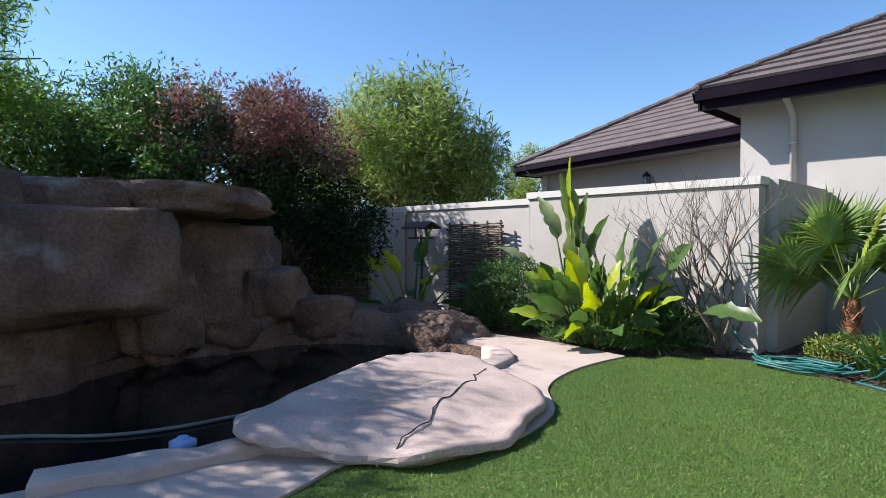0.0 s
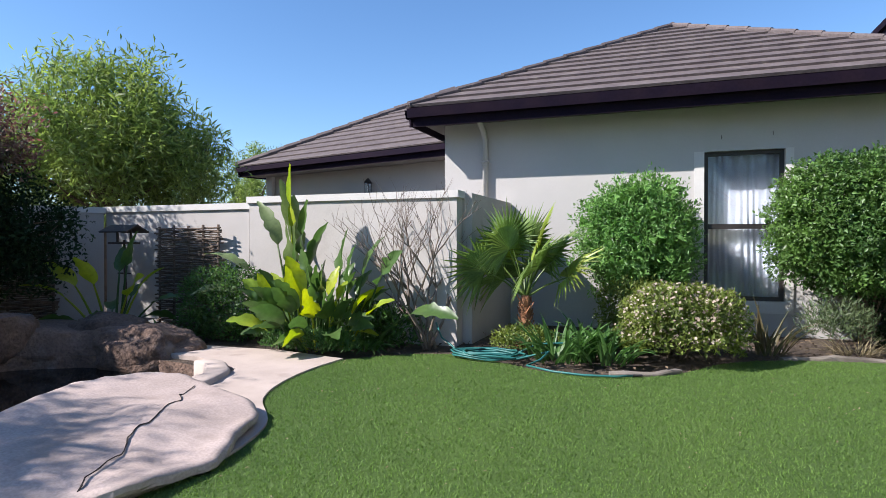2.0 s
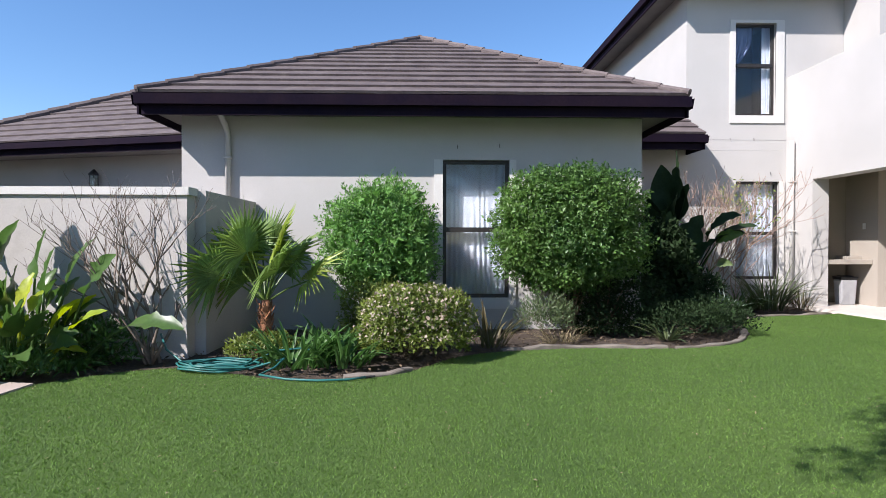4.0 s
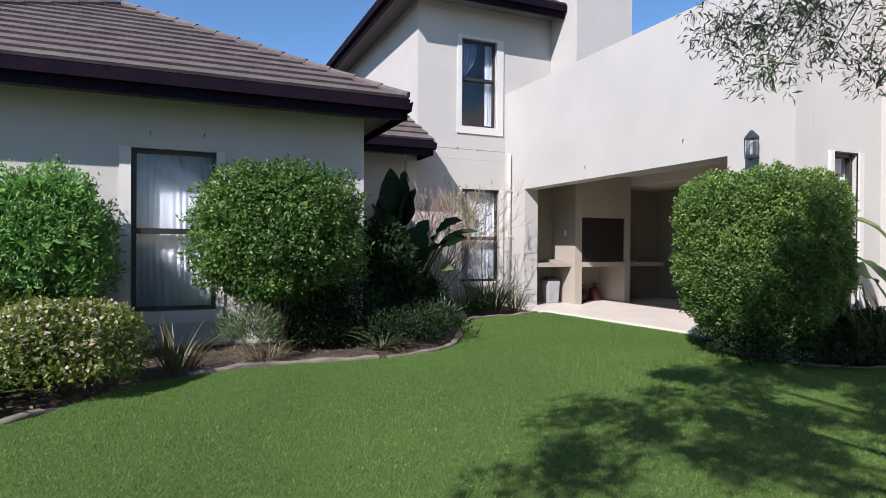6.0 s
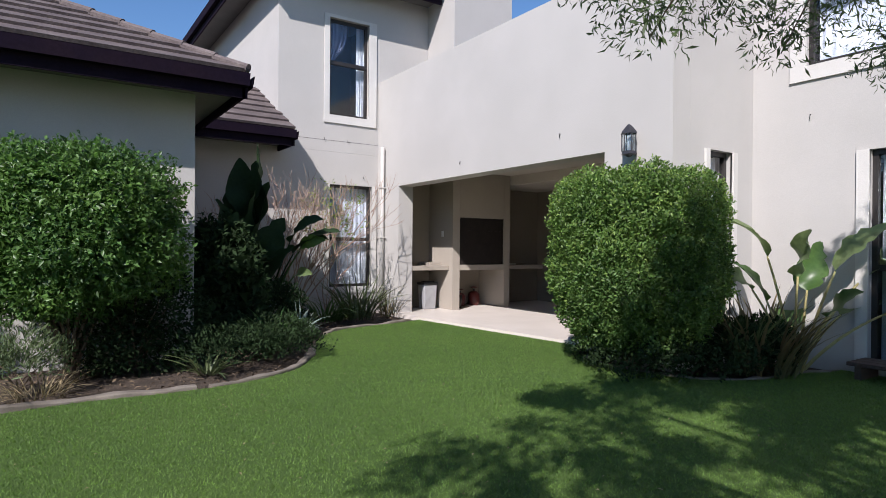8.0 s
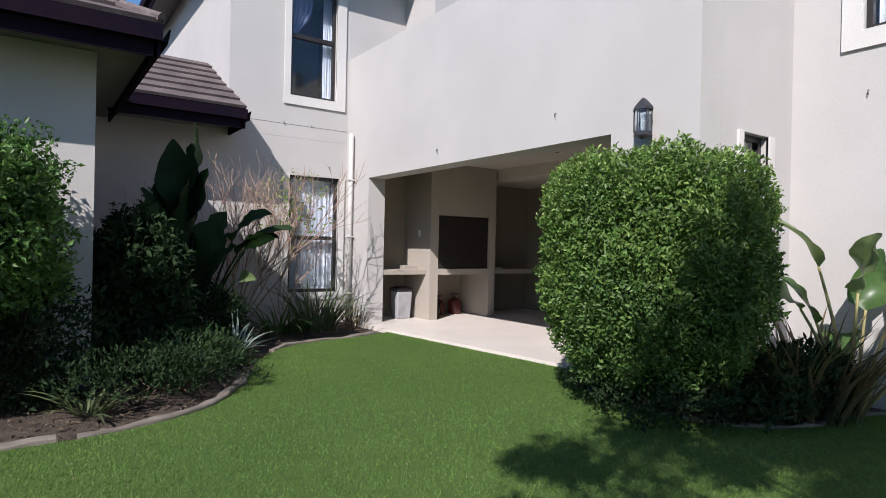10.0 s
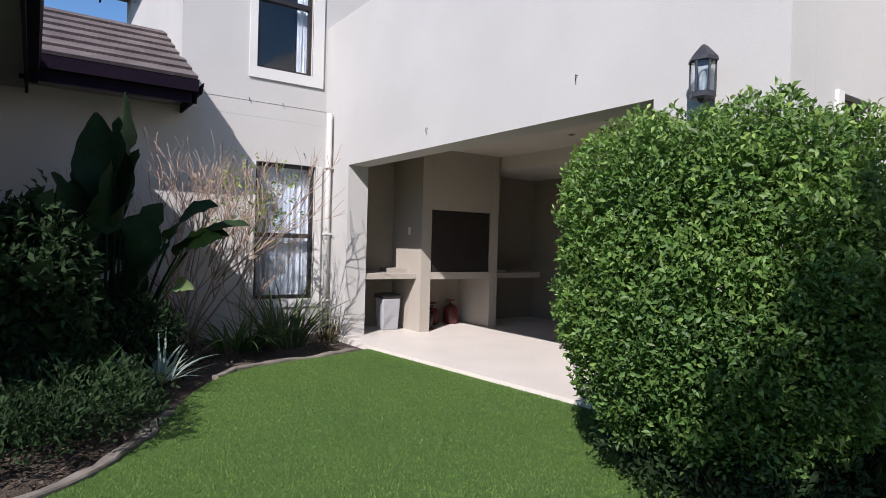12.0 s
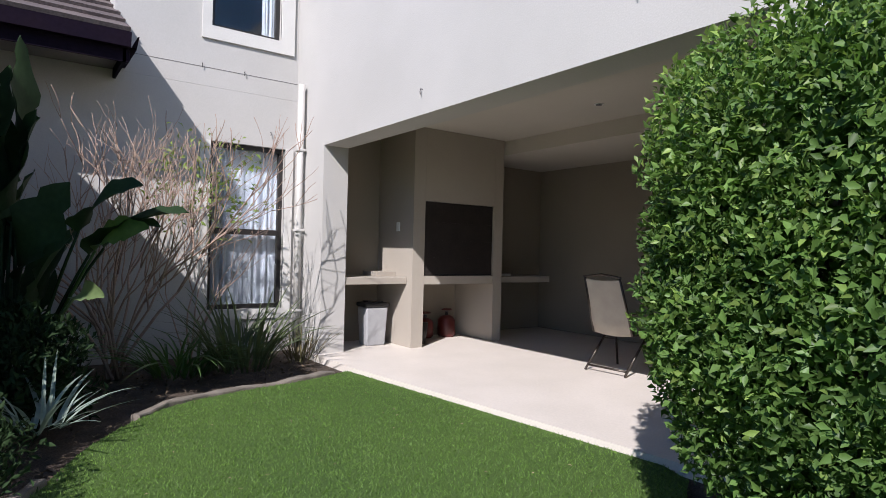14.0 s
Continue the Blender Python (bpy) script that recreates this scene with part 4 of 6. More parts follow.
def leaves(name, parent, material, groups, label="", fold=0.25, droop=0.15):
    p, d, nn, s, w = (np.concatenate([g[i] for g in groups]) for i in range(5))
    return link_mesh(name, leaf_mesh(name, p, d, nn, s, w, fold, droop), material, parent, label)


def stems(name, parent, material, root, tips, radius=0.02, bend=0.12, fork=0.35):
    """Woody stems from a root up to each tip."""
    bm = bmesh.new()
    for i, tip in enumerate(tips):
        a, b = Vector(root) + Vector((random.uniform(-1, 1), random.uniform(-1, 1), 0)) * radius * 2, Vector(tip)
        path = []
        for j in range(7):
            t = j / 6
            p = a.lerp(b, t)
            p.z = a.z + (b.z - a.z) * (t ** 0.85)
            p += Vector((noise.noise((i, t * 3, 1)), noise.noise((i, t * 3, 9)), 0)) * bend * math.sin(t * math.pi)
            path.append(p)
        tube(bm, path, [radius * (1 - 0.75 * j / 6) for j in range(7)], 6)
    return part(name, bm, material, parent, smooth=True)


def shrub(name, label, centre, radii, k, leaf, wide, material, ground=0.0, stem_r=0.03, clip_y=None, clip_x=None, clip_from=-99, tips=7, category="shrub", taper=0.0, core=0, **kw):
    root = thing(name, label, category)
    root.location = (centre[0], centre[1], ground)
    bpy.context.view_layer.update()
    g = list(crown(k, centre, radii, leaf, wide, **kw))
    if core:
        inner_kw = dict(kw, inner=0.35)
        more = crown(core, centre, tuple(r * 0.80 for r in radii), leaf * 2.2, 0.7, **inner_kw)
        g = [np.concatenate([a, b]) for a, b in zip(g, more)]
    if taper:
        f = 1 - taper * np.clip(1 - (g[0][:, 2] - ground) / 0.9, 0, 1)
        g[0][:, 0] = centre[0] + (g[0][:, 0] - centre[0]) * f
        g[0][:, 1] = centre[1] + (g[0][:, 1] - centre[1]) * f
    keep = np.ones(len(g[0]), bool)
    if clip_y is not None:
        keep &= g[0][:, 1] < clip_y
    if clip_x is not None:
        keep &= (g[0][:, 0] < clip_x) | (g[0][:, 1] < clip_from)
    keep &= g[0][:, 2] > ground + 0.02
    g = [a[keep] for a in g]
    leaves("foliage", root, material, [g])
    tip = []
    for i in range(tips):
        a = 2 * math.pi * i / tips
        q = [centre[0] + math.cos(a) * radii[0] * 0.6, centre[1] + math.sin(a) * radii[1] * 0.6, centre[2] + radii[2] * random.uniform(-0.1, 0.55)]
        if clip_y is not None:
            q[1] = min(q[1], clip_y - 0.1)
        if clip_x is not None:
            q[0] = min(q[0], clip_x - 0.1)
        tip.append(q)
    stems("stem", root, M_BARK, (centre[0], min(centre[1], (clip_y or 99) - 0.15), ground), tip, stem_r)
    return root


def blade(base, heading, length, width, rise, droop, seg=7, twist=0.0):
    """One long arching leaf: a folded ribbon. Returns vertices and quads."""
    h = Vector((math.cos(heading), math.sin(heading), 0))
    side = Vector((-h.y, h.x, 0))
    vs, fs = [], []
    for i in range(seg + 1):
        t = i / seg
        ang = rise - droop * t * t
        p = Vector(base) + h * (length * t * math.cos(rise - droop * t * 0.5)) + Vector((0, 0, 1)) * (length * (t * math.sin(rise) - droop * 0.55 * t * t))
        w = width * (1 - t ** 2.5) * (0.55 + 0.45 * min(1, t * 5)) / 2
        up = Vector((0, 0, 1)) * math.cos(ang) - h * math.sin(ang)
        s = side * math.cos(twist * t) + up * math.sin(twist * t)
        vs += [p + s * w + up * w * 0.35, p, p - s * w + up * w * 0.35]
        if i:
            o = (i - 1) * 3
            fs += [(o, o + 1, o + 4, o + 3), (o + 1, o + 2, o + 5, o + 4)]
    return vs, fs


def tuft(name, label, centre, k, length, width, material, rise=(0.7, 1.45), droop=(0.5, 1.3), spread=0.12, category="plant", seg=6, group="", seed=1):
    """A clump of arching strap leaves from one crown."""
    rnd = random.Random(seed)
    singles = width >= 0.028
    root = thing(name, label, category, group) if singles else None
    verts, faces = [], []
    for _ in range(k):
        a = rnd.uniform(0, 2 * math.pi)
        r = spread * math.sqrt(rnd.random())
        ll = length * rnd.uniform(0.55, 1.1)
        vs, fs = blade((r * math.cos(a), r * math.sin(a), 0), a + rnd.uniform(-0.7, 0.7), ll, width * rnd.uniform(0.7, 1.2), rnd.uniform(*rise), rnd.uniform(*droop), seg, rnd.uniform(-0.5, 0.5))
        if singles:
            me = bpy.data.meshes.new("leaf")
            me.from_pydata([(v.x, v.y, max(v.z, 0.01)) for v in vs], [], fs)
            link_mesh("leaf", me, material, root)
            continue
        o = len(verts)
        verts += vs
        faces += [tuple(i + o for i in f) for f in fs]
    if singles:
        root.location = centre
        return root
    me = bpy.data.meshes.new(name)
    me.from_pydata([(v.x, v.y, max(v.z, 0.01)) for v in verts], [], faces)
    ob = link_mesh(name, me, material, None)
    ob.location = centre
    return tagged(ob, label, category, group, "stuff")


def broad_leaf(parent, material, base, tip_dir, stalk, length, width, lean, curl=0.6, torn=0, seed=0, label="", stalk_material=None):
    """A big paddle leaf on a stalk: heading, then a blade that bends over."""
    rnd = random.Random(seed)
    tilt = rnd.uniform(-0.7, 0.7)
    h = Vector((math.cos(tip_dir), math.sin(tip_dir), 0))
    side = Vector((-h.y, h.x, 0))
    b = Vector(base)
    a0 = math.pi / 2 - lean
    path = []
    p = b.copy()
    ang = a0 + 0.10
    for i in range(7):
        path.append(p.copy())
        p = p + (h * math.cos(ang) + Vector((0, 0, math.sin(ang)))) * stalk / 6
        ang -= 0.10 * lean
    bm = bmesh.new()
    tube(bm, path, [0.020 - 0.0015 * i for i in range(7)], 6)
    part("stalk", bm, stalk_material or material, parent, smooth=True)
    verts, faces = [], []
    side0 = side
    seg = 12
    p = path[-1].copy()
    cuts = {rnd.randrange(3, 11) for _ in range(torn)}
    for i in range(seg + 1):
        t = i / seg
        up0 = Vector((0, 0, 1)) * math.cos(ang) - h * math.sin(ang)
        roll = max(-1.35, min(1.35, math.atan2(SUN.dot(side0), -SUN.dot(up0)))) + tilt
        axis_side = side0 * math.cos(roll * min(1, t * 2)) + up0 * math.sin(roll * min(1, t * 2))
        up = up0 * math.cos(roll * min(1, t * 2)) - side0 * math.sin(roll * min(1, t * 2))
        side = axis_side
        w = width * 0.5 * (math.sin(math.pi * min(1, 0.06 + t * 0.94) ** 0.75) ** 0.7)
        if i in (0, seg):
            w = 0.012
        ww = [w * (0.72 if (i in cuts and o == rnd.choice((0, 1))) else 1) for o in (0, 1)]
        ripple = 0.03 * width * math.sin(i * 1.9 + seed)
        verts += [p + side * ww[0] + up * (ww[0] * 0.26 + ripple), p + side * ww[0] * 0.5 + up * ww[0] * 0.08, p.copy(), p - side * ww[1] * 0.5 + up * ww[1] * 0.08, p - side * ww[1] + up * (ww[1] * 0.26 - ripple)]
        p = p + (h * math.cos(ang) + Vector((0, 0, math.sin(ang)))) * length / seg
        ang -= curl / seg
        if i:
            o = (i - 1) * 5
            faces += [(o + j, o + j + 1, o + j + 6, o + j + 5) for j in range(4)]
    me = bpy.data.meshes.new("leaf")
    me.from_pydata([tuple(v) for v in verts], [], faces)
    lf = link_mesh("leaf", me, material, parent, label, True)
    return lf


def strelitzia(name, label, centre, rows, stalk_material=None):
    root = thing(name, label, "plant")
    root.location = centre
    bpy.context.view_layer.update()
    for i, (dx, dy, head, stalk, length, width, lean, curl, m) in enumerate(rows):
        broad_leaf(root, m, (centre[0] + dx, centre[1] + dy, centre[2]), radians(head), stalk, length, width, lean, curl, 2 + i % 4, i * 7 + int(centre[0] * 10), stalk_material=stalk_material)
    return root


# clipped hedge by the patio
HEDGE = dict(upright=5.5, lumps=0.065, freq=3.6, up=0.25, seed=2, rug=0.10)
HX, HY = 8.20, 6.10
hedge = shrub("hedge", "dense clipped green hedge bush beside the patio opening", (HX, HY, 1.20), (0.84, 0.97, 0.94), 70000, 0.040, 0.50, L_HEDGE, 0.0, 0.035, None, 8.50, 5.80, 9, "hedge", taper=0.34, core=7000, inner=0.34, **HEDGE)
# outer leaves painted as sunlit, more of them towards the top
g = list(crown(15000, (HX, HY, 1.20), (0.85, 0.98, 0.96), 0.038, 0.48, inner=0.16, **HEDGE))
f = 1 - 0.34 * np.clip(1 - g[0][:, 2] / 0.9, 0, 1)
g[0][:, 0] = HX + (g[0][:, 0] - HX) * f
g[0][:, 1] = HY + (g[0][:, 1] - HY) * f
keep = ((g[0][:, 0] < 8.5) | (g[0][:, 1] < 5.8)) & (g[0][:, 2] > 0.35 + 1.5 * RNG.random(len(g[0])))
leaves("young_foliage", hedge, L_HEDGE2, [[a[keep] for a in g]], "lighter yellow-green leaves, sunlight put into their colour")
shrub("round_bush", "rounded dark green leafy bush by the window", (3.03, 8.66, 1.45), (1.00, 0.76, 0.82), 36000, 0.054, 0.48, L_BUSH, 0.0, 0.022, 9.42, None, -99, 14, "bush", taper=0.45, core=4000, upright=2.9, lumps=0.16, freq=3.0, rug=0.17, inner=0.45, up=0.1, seed=5)
# skirt leaves darkened to paint the shade below the bush
shrub("low_shrub", "leafy skirt of stems below the round bush, darkened for shade", (3.58, 8.85, 0.50), (0.70, 0.45, 0.60), 9000, 0.055, 0.4, L_SHADEG, 0.0, 0.015, 9.42, None, -99, 12, "shrub", lumps=0.3, freq=3, inner=0.8, up=0.2, seed=6)
shrub("leafy_shrub", "bright green loose leafy shrub against the house wall", (0.46, 8.70, 1.25), (0.74, 0.60, 0.80), 26000, 0.062, 0.32, L_BRIGHT, 0.0, 0.02, 9.42, None, -99, 9, "shrub", core=1500, power=2.3, lumps=0.30, freq=2.6, rug=0.22, inner=0.6, up=0.45, seed=8)
fl = shrub("flowering_shrub", "low mounded shrub covered in small cream blossoms", (0.95, 7.14, 0.37), (0.62, 0.60, 0.41), 9000, 0.058, 0.42, L_FLOWERLEAF, 0.0, 0.012, None, None, -99, 8, "shrub", power=2.3, lumps=0.16, freq=3.2, inner=0.5, up=0.5, low=-0.5, seed=3)
g = crown(1300, (0.95, 7.12, 0.39), (0.62, 0.60, 0.41), 0.034, 0.8, up=0.4, power=2.3, lumps=0.16, freq=3.2, inner=0.12, low=-0.3, seed=3)
leaves("blossom", fl, L_PETAL, [g], "small cream blossoms")
shrub("low_shrub", "small yellow-green shrub between palm and blossoms", (0.42, 7.85, 0.40), (0.42, 0.4, 0.38), 3600, 0.05, 0.4, L_FLOWERLEAF, 0.0, 0.01, None, None, -99, 5, "shrub", lumps=0.25, freq=3, inner=0.6, up=0.5, seed=4)
shrub("dense_shrub", "dark green small-leaved shrub in front of the garden wall", (-4.55, 6.62, 0.42), (0.62, 0.40, 0.52), 8000, 0.05, 0.4, L_GREEN, 0.0, 0.012, 7.18, None, -99, 6, "shrub", lumps=0.2, freq=3, inner=0.5, up=0.3, seed=14)
shrub("ground_cover", "low grey-green ground cover under the palm", (-0.70, 7.02, 0.10), (0.34, 0.30, 0.16), 2400, 0.05, 0.35, L_FLOWERLEAF, 0.0, 0.008, None, None, -99, 4, "ground cover", lumps=0.3, freq=4, inner=0.6, up=0.6, low=-0.2, seed=15)
shrub("ground_cover", "low bright green ground cover at the path edge", (-2.95, 6.12, 0.10), (0.62, 0.22, 0.16), 3200, 0.055, 0.25, L_STRAP, 0.0, 0.008, None, None, -99, 4, "ground cover", lumps=0.3, freq=4, inner=0.6, up=0.9, low=-0.2, seed=16)
# bed plants near the wing: its shadow is in the leaf colour
shrub("ground_cover", "low planting in the house corner bed, leaves darkened for shade", (5.1, 9.05, 0.18), (0.55, 0.75, 0.30), 3800, 0.055, 0.35, L_SHADEG, 0.0, 0.008, None, None, -99, 5, "ground cover", lumps=0.35, freq=3, inner=0.6, up=0.7, low=-0.2, seed=17)
shrub("ground_cover", "low planting in front of the wing, leaves darkened for shade", (4.55, 8.45, 0.18), (0.6, 0.42, 0.28), 2600, 0.05, 0.35, L_SHADEG, 0.0, 0.008, None, None, -99, 5, "ground cover", lumps=0.35, freq=3, inner=0.6, up=0.7, low=-0.2, seed=18)
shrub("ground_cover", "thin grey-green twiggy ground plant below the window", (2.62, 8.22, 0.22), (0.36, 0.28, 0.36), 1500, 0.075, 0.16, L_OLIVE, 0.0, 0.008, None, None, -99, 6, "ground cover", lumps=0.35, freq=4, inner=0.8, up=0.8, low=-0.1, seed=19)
shrub("leafy_shrub", "leafy shrub against the house wall, leaves darkened for shade", (5.5, 10.55, 0.36), (0.55, 0.55, 0.42), 6000, 0.07, 0.35, L_SHADEG, 0.0, 0.012, None, None, -99, 6, "shrub", lumps=0.3, freq=3, inner=0.6, up=0.6, seed=20)

# near-black leaf colour paints the corner's shade
shrub("dense_shrub", "dense green shrub against the side wall, darkened to near-black for shade", (4.80, 10.35, 0.75), (0.48, 0.95, 0.85), 9000, 0.09, 0.4, L_SHADEG, 0.0, 0.015, None, None, -99, 7, "shrub", core=2500, lumps=0.3, freq=2.5, rug=0.1, inner=0.6, up=0.3, seed=33)

# added leaf mass, its dark colour stands for shade under the hedge
shrub("ground_cover", "added leafy growth round the hedge foot, darkened for shade", (8.22, 5.95, 0.16), (0.62, 0.72, 0.26), 5000, 0.055, 0.4, L_SHADEG, 0.0, 0.008, None, 8.50, 5.80, 5, "ground cover", lumps=0.3, freq=3, inner=0.6, up=0.5, low=-0.3, seed=41)
# added filler leaves, dark to give the shade around the flax
shrub("ground_cover", "added planting below the sword-leaved clumps, darkened for shade", (9.15, 5.30, 0.22), (0.62, 0.34, 0.34), 5000, 0.06, 0.35, L_SHADEG, 0.0, 0.008, 5.84, None, -99, 5, "ground cover", lumps=0.3, freq=3, inner=0.6, up=0.6, low=-0.3, seed=42)

# paddle-leaved plants
def paddle_clump(name, label, centre, k, reach, stalk, size, mats, seed, rows=(), lean=(0.15, 1.0), squash=1.0, stalk_material=None):
    """Leaves on stalks round a crown: the taller the stalk, the more upright the leaf."""
    rnd = random.Random(seed)
    made = []
    for i in range(k):
        a = i * 137.5 + rnd.uniform(-25, 25)
        t = (i + 0.5) / k
        l = lean[0] + (lean[1] - lean[0]) * t
        r = reach * (0.35 + 0.65 * rnd.random())
        w = rnd.uniform(0.85, 1.15)
        made.append((math.cos(radians(a)) * r, math.sin(radians(a)) * r * squash, a, stalk * (1.05 - 0.72 * t) * rnd.uniform(0.8, 1.15), size[0] * w, size[1] * w, l, 0.35 + 0.8 * l, mats[int(rnd.random() * len(mats))]))
    return strelitzia(name, label, centre, list(rows) + made, stalk_material)


Y, G = L_STRELY, L_STREL
W = L_GREYPADDLE
strelitzia("paddle_leaf_plant", "tall upright paddle-leaved plant with torn grey-green leaves at the garden wall", (-3.62, 6.80, 0.0), [
    (0.0, 0.0, 100, 1.45, 0.78, 0.24, 0.02, 0.05, Y), (0.03, -0.05, 215, 1.25, 0.80, 0.21, 0.10, 0.25, W), (-0.05, 0.0, 165, 1.25, 0.72, 0.21, 0.26, 0.6, W), (0.05, -0.02, 330, 1.10, 0.70, 0.25, 0.14, 0.3, G), (0.0, -0.05, 250, 1.1, 0.75, 0.22, 0.04, 0.2, W),
    (0.05, -0.04, 350, 0.95, 0.66, 0.24, 0.24, 0.5, G), (-0.06, -0.02, 190, 1.05, 0.70, 0.20, 0.55, 0.9, W), (-0.03, -0.05, 205, 0.85, 0.66, 0.20, 0.72, 1.0, W), (0.04, -0.06, 280, 0.95, 0.66, 0.22, 0.15, 0.4, W), (0.06, -0.05, 300, 0.75, 0.62, 0.22, 0.20, 0.4, G)])
paddle_clump("paddle_leaf_plant", "bushy paddle-leaved clump with yellow-green leaves before the garden wall", (-3.02, 6.36, 0.0), 58, 0.46, 0.66, (0.42, 0.20), (G, G, G, G, Y), 5, [
    (0.30, 0.25, 30, 0.85, 0.55, 0.28, 0.22, 0.5, G), (0.45, 0.22, 345, 0.80, 0.55, 0.26, 0.35, 0.6, G), (0.15, 0.20, 70, 0.90, 0.52, 0.26, 0.12, 0.3, G), (0.62, 0.24, 350, 0.60, 0.70, 0.26, 0.75, 0.8, G),
    (-0.25, -0.10, 230, 0.48, 0.52, 0.30, 0.30, 0.4, Y), (-0.10, -0.15, 260, 0.52, 0.50, 0.22, 0.20, 0.3, Y), (-0.35, -0.05, 200, 0.50, 0.50, 0.28, 0.4, 0.5, Y), (0.10, -0.18, 285, 0.42, 0.46, 0.26, 0.35, 0.5, Y), (0.0, -0.2, 280, 0.30, 0.42, 0.22, 0.8, 0.8, Y)], (0.08, 0.75), 0.7)
shrub("ground_cover", "dark leafy undergrowth below the paddle-leaved plant", (-2.75, 6.85, 0.20), (0.80, 0.28, 0.28), 3600, 0.07, 0.35, L_GREEN, 0.0, 0.01, 7.18, None, -99, 5, "ground cover", lumps=0.3, freq=3, inner=0.6, up=0.6, seed=24)
# shade is in the leaf colour; two lighter leaves stand for sunlit parts
paddle_clump("paddle_leaf_plant", "tall paddle-leaved plant in the house corner, leaves darkened for shade", (5.42, 11.25, 0.0), 12, 0.22, 1.45, (0.85, 0.50), (L_SHADEP,), 8, [
    (0.0, 0, 200, 1.95, 1.00, 0.52, 0.02, 0.08, L_SHADEP), (-0.1, 0.1, 140, 1.75, 0.95, 0.50, 0.05, 0.15, L_SHADEP), (0.1, -0.1, 290, 1.70, 0.95, 0.50, 0.06, 0.15, L_SHADEP), (0.12, -0.05, 320, 1.45, 0.90, 0.50, 0.10, 0.3, L_SHADEP), (0.2, 0.0, 335, 1.40, 0.75, 0.46, 0.45, 1.0, L_SHADEP),
    (0.25, 0.05, 325, 1.30, 0.66, 0.40, 0.40, 1.3, L_SHADEP), (0.25, 0.0, 315, 1.45, 0.70, 0.40, 0.34, 1.1, L_SHADEP), (0.28, 0.0, 318, 1.35, 0.52, 0.24, 0.42, 1.2, G), (0.2, -0.1, 300, 1.10, 0.36, 0.16, 0.6, 1.2, W)], (0.05, 0.30), 1.0)
paddle_clump("paddle_leaf_plant", "arching paddle-leaved plant with pale stalks against the sunlit wall", (9.60, 5.08, 0.0), 5, 0.14, 0.95, (0.55, 0.30), (W, G), 11, [
    (0.05, 0, 322, 1.25, 1.10, 0.27, 0.55, 0.30, W), (0.05, -0.05, 312, 1.05, 0.95, 0.25, 0.78, 0.40, W), (0, 0, 150, 1.30, 0.80, 0.28, 0.28, 1.5, W), (-0.05, 0, 160, 1.05, 0.66, 0.24, 0.50, 1.3, W),
    (-0.03, 0, 225, 1.05, 0.62, 0.30, 0.16, 1.0, W), (0.02, -0.05, 300, 1.15, 0.72, 0.27, 0.30, 0.8, W), (0.05, 0, 330, 0.80, 0.60, 0.24, 0.62, 0.9, W)], (0.15, 0.7), 1.0, L_STALK)
paddle_clump("paddle_leaf_plant", "small paddle-leaved plant in shade beside the boulder", (-6.1, 6.25, 0.0), 14, 0.2, 0.85, (0.5, 0.19), (G, G, Y), 13, [], (0.2, 0.9), 1.0)


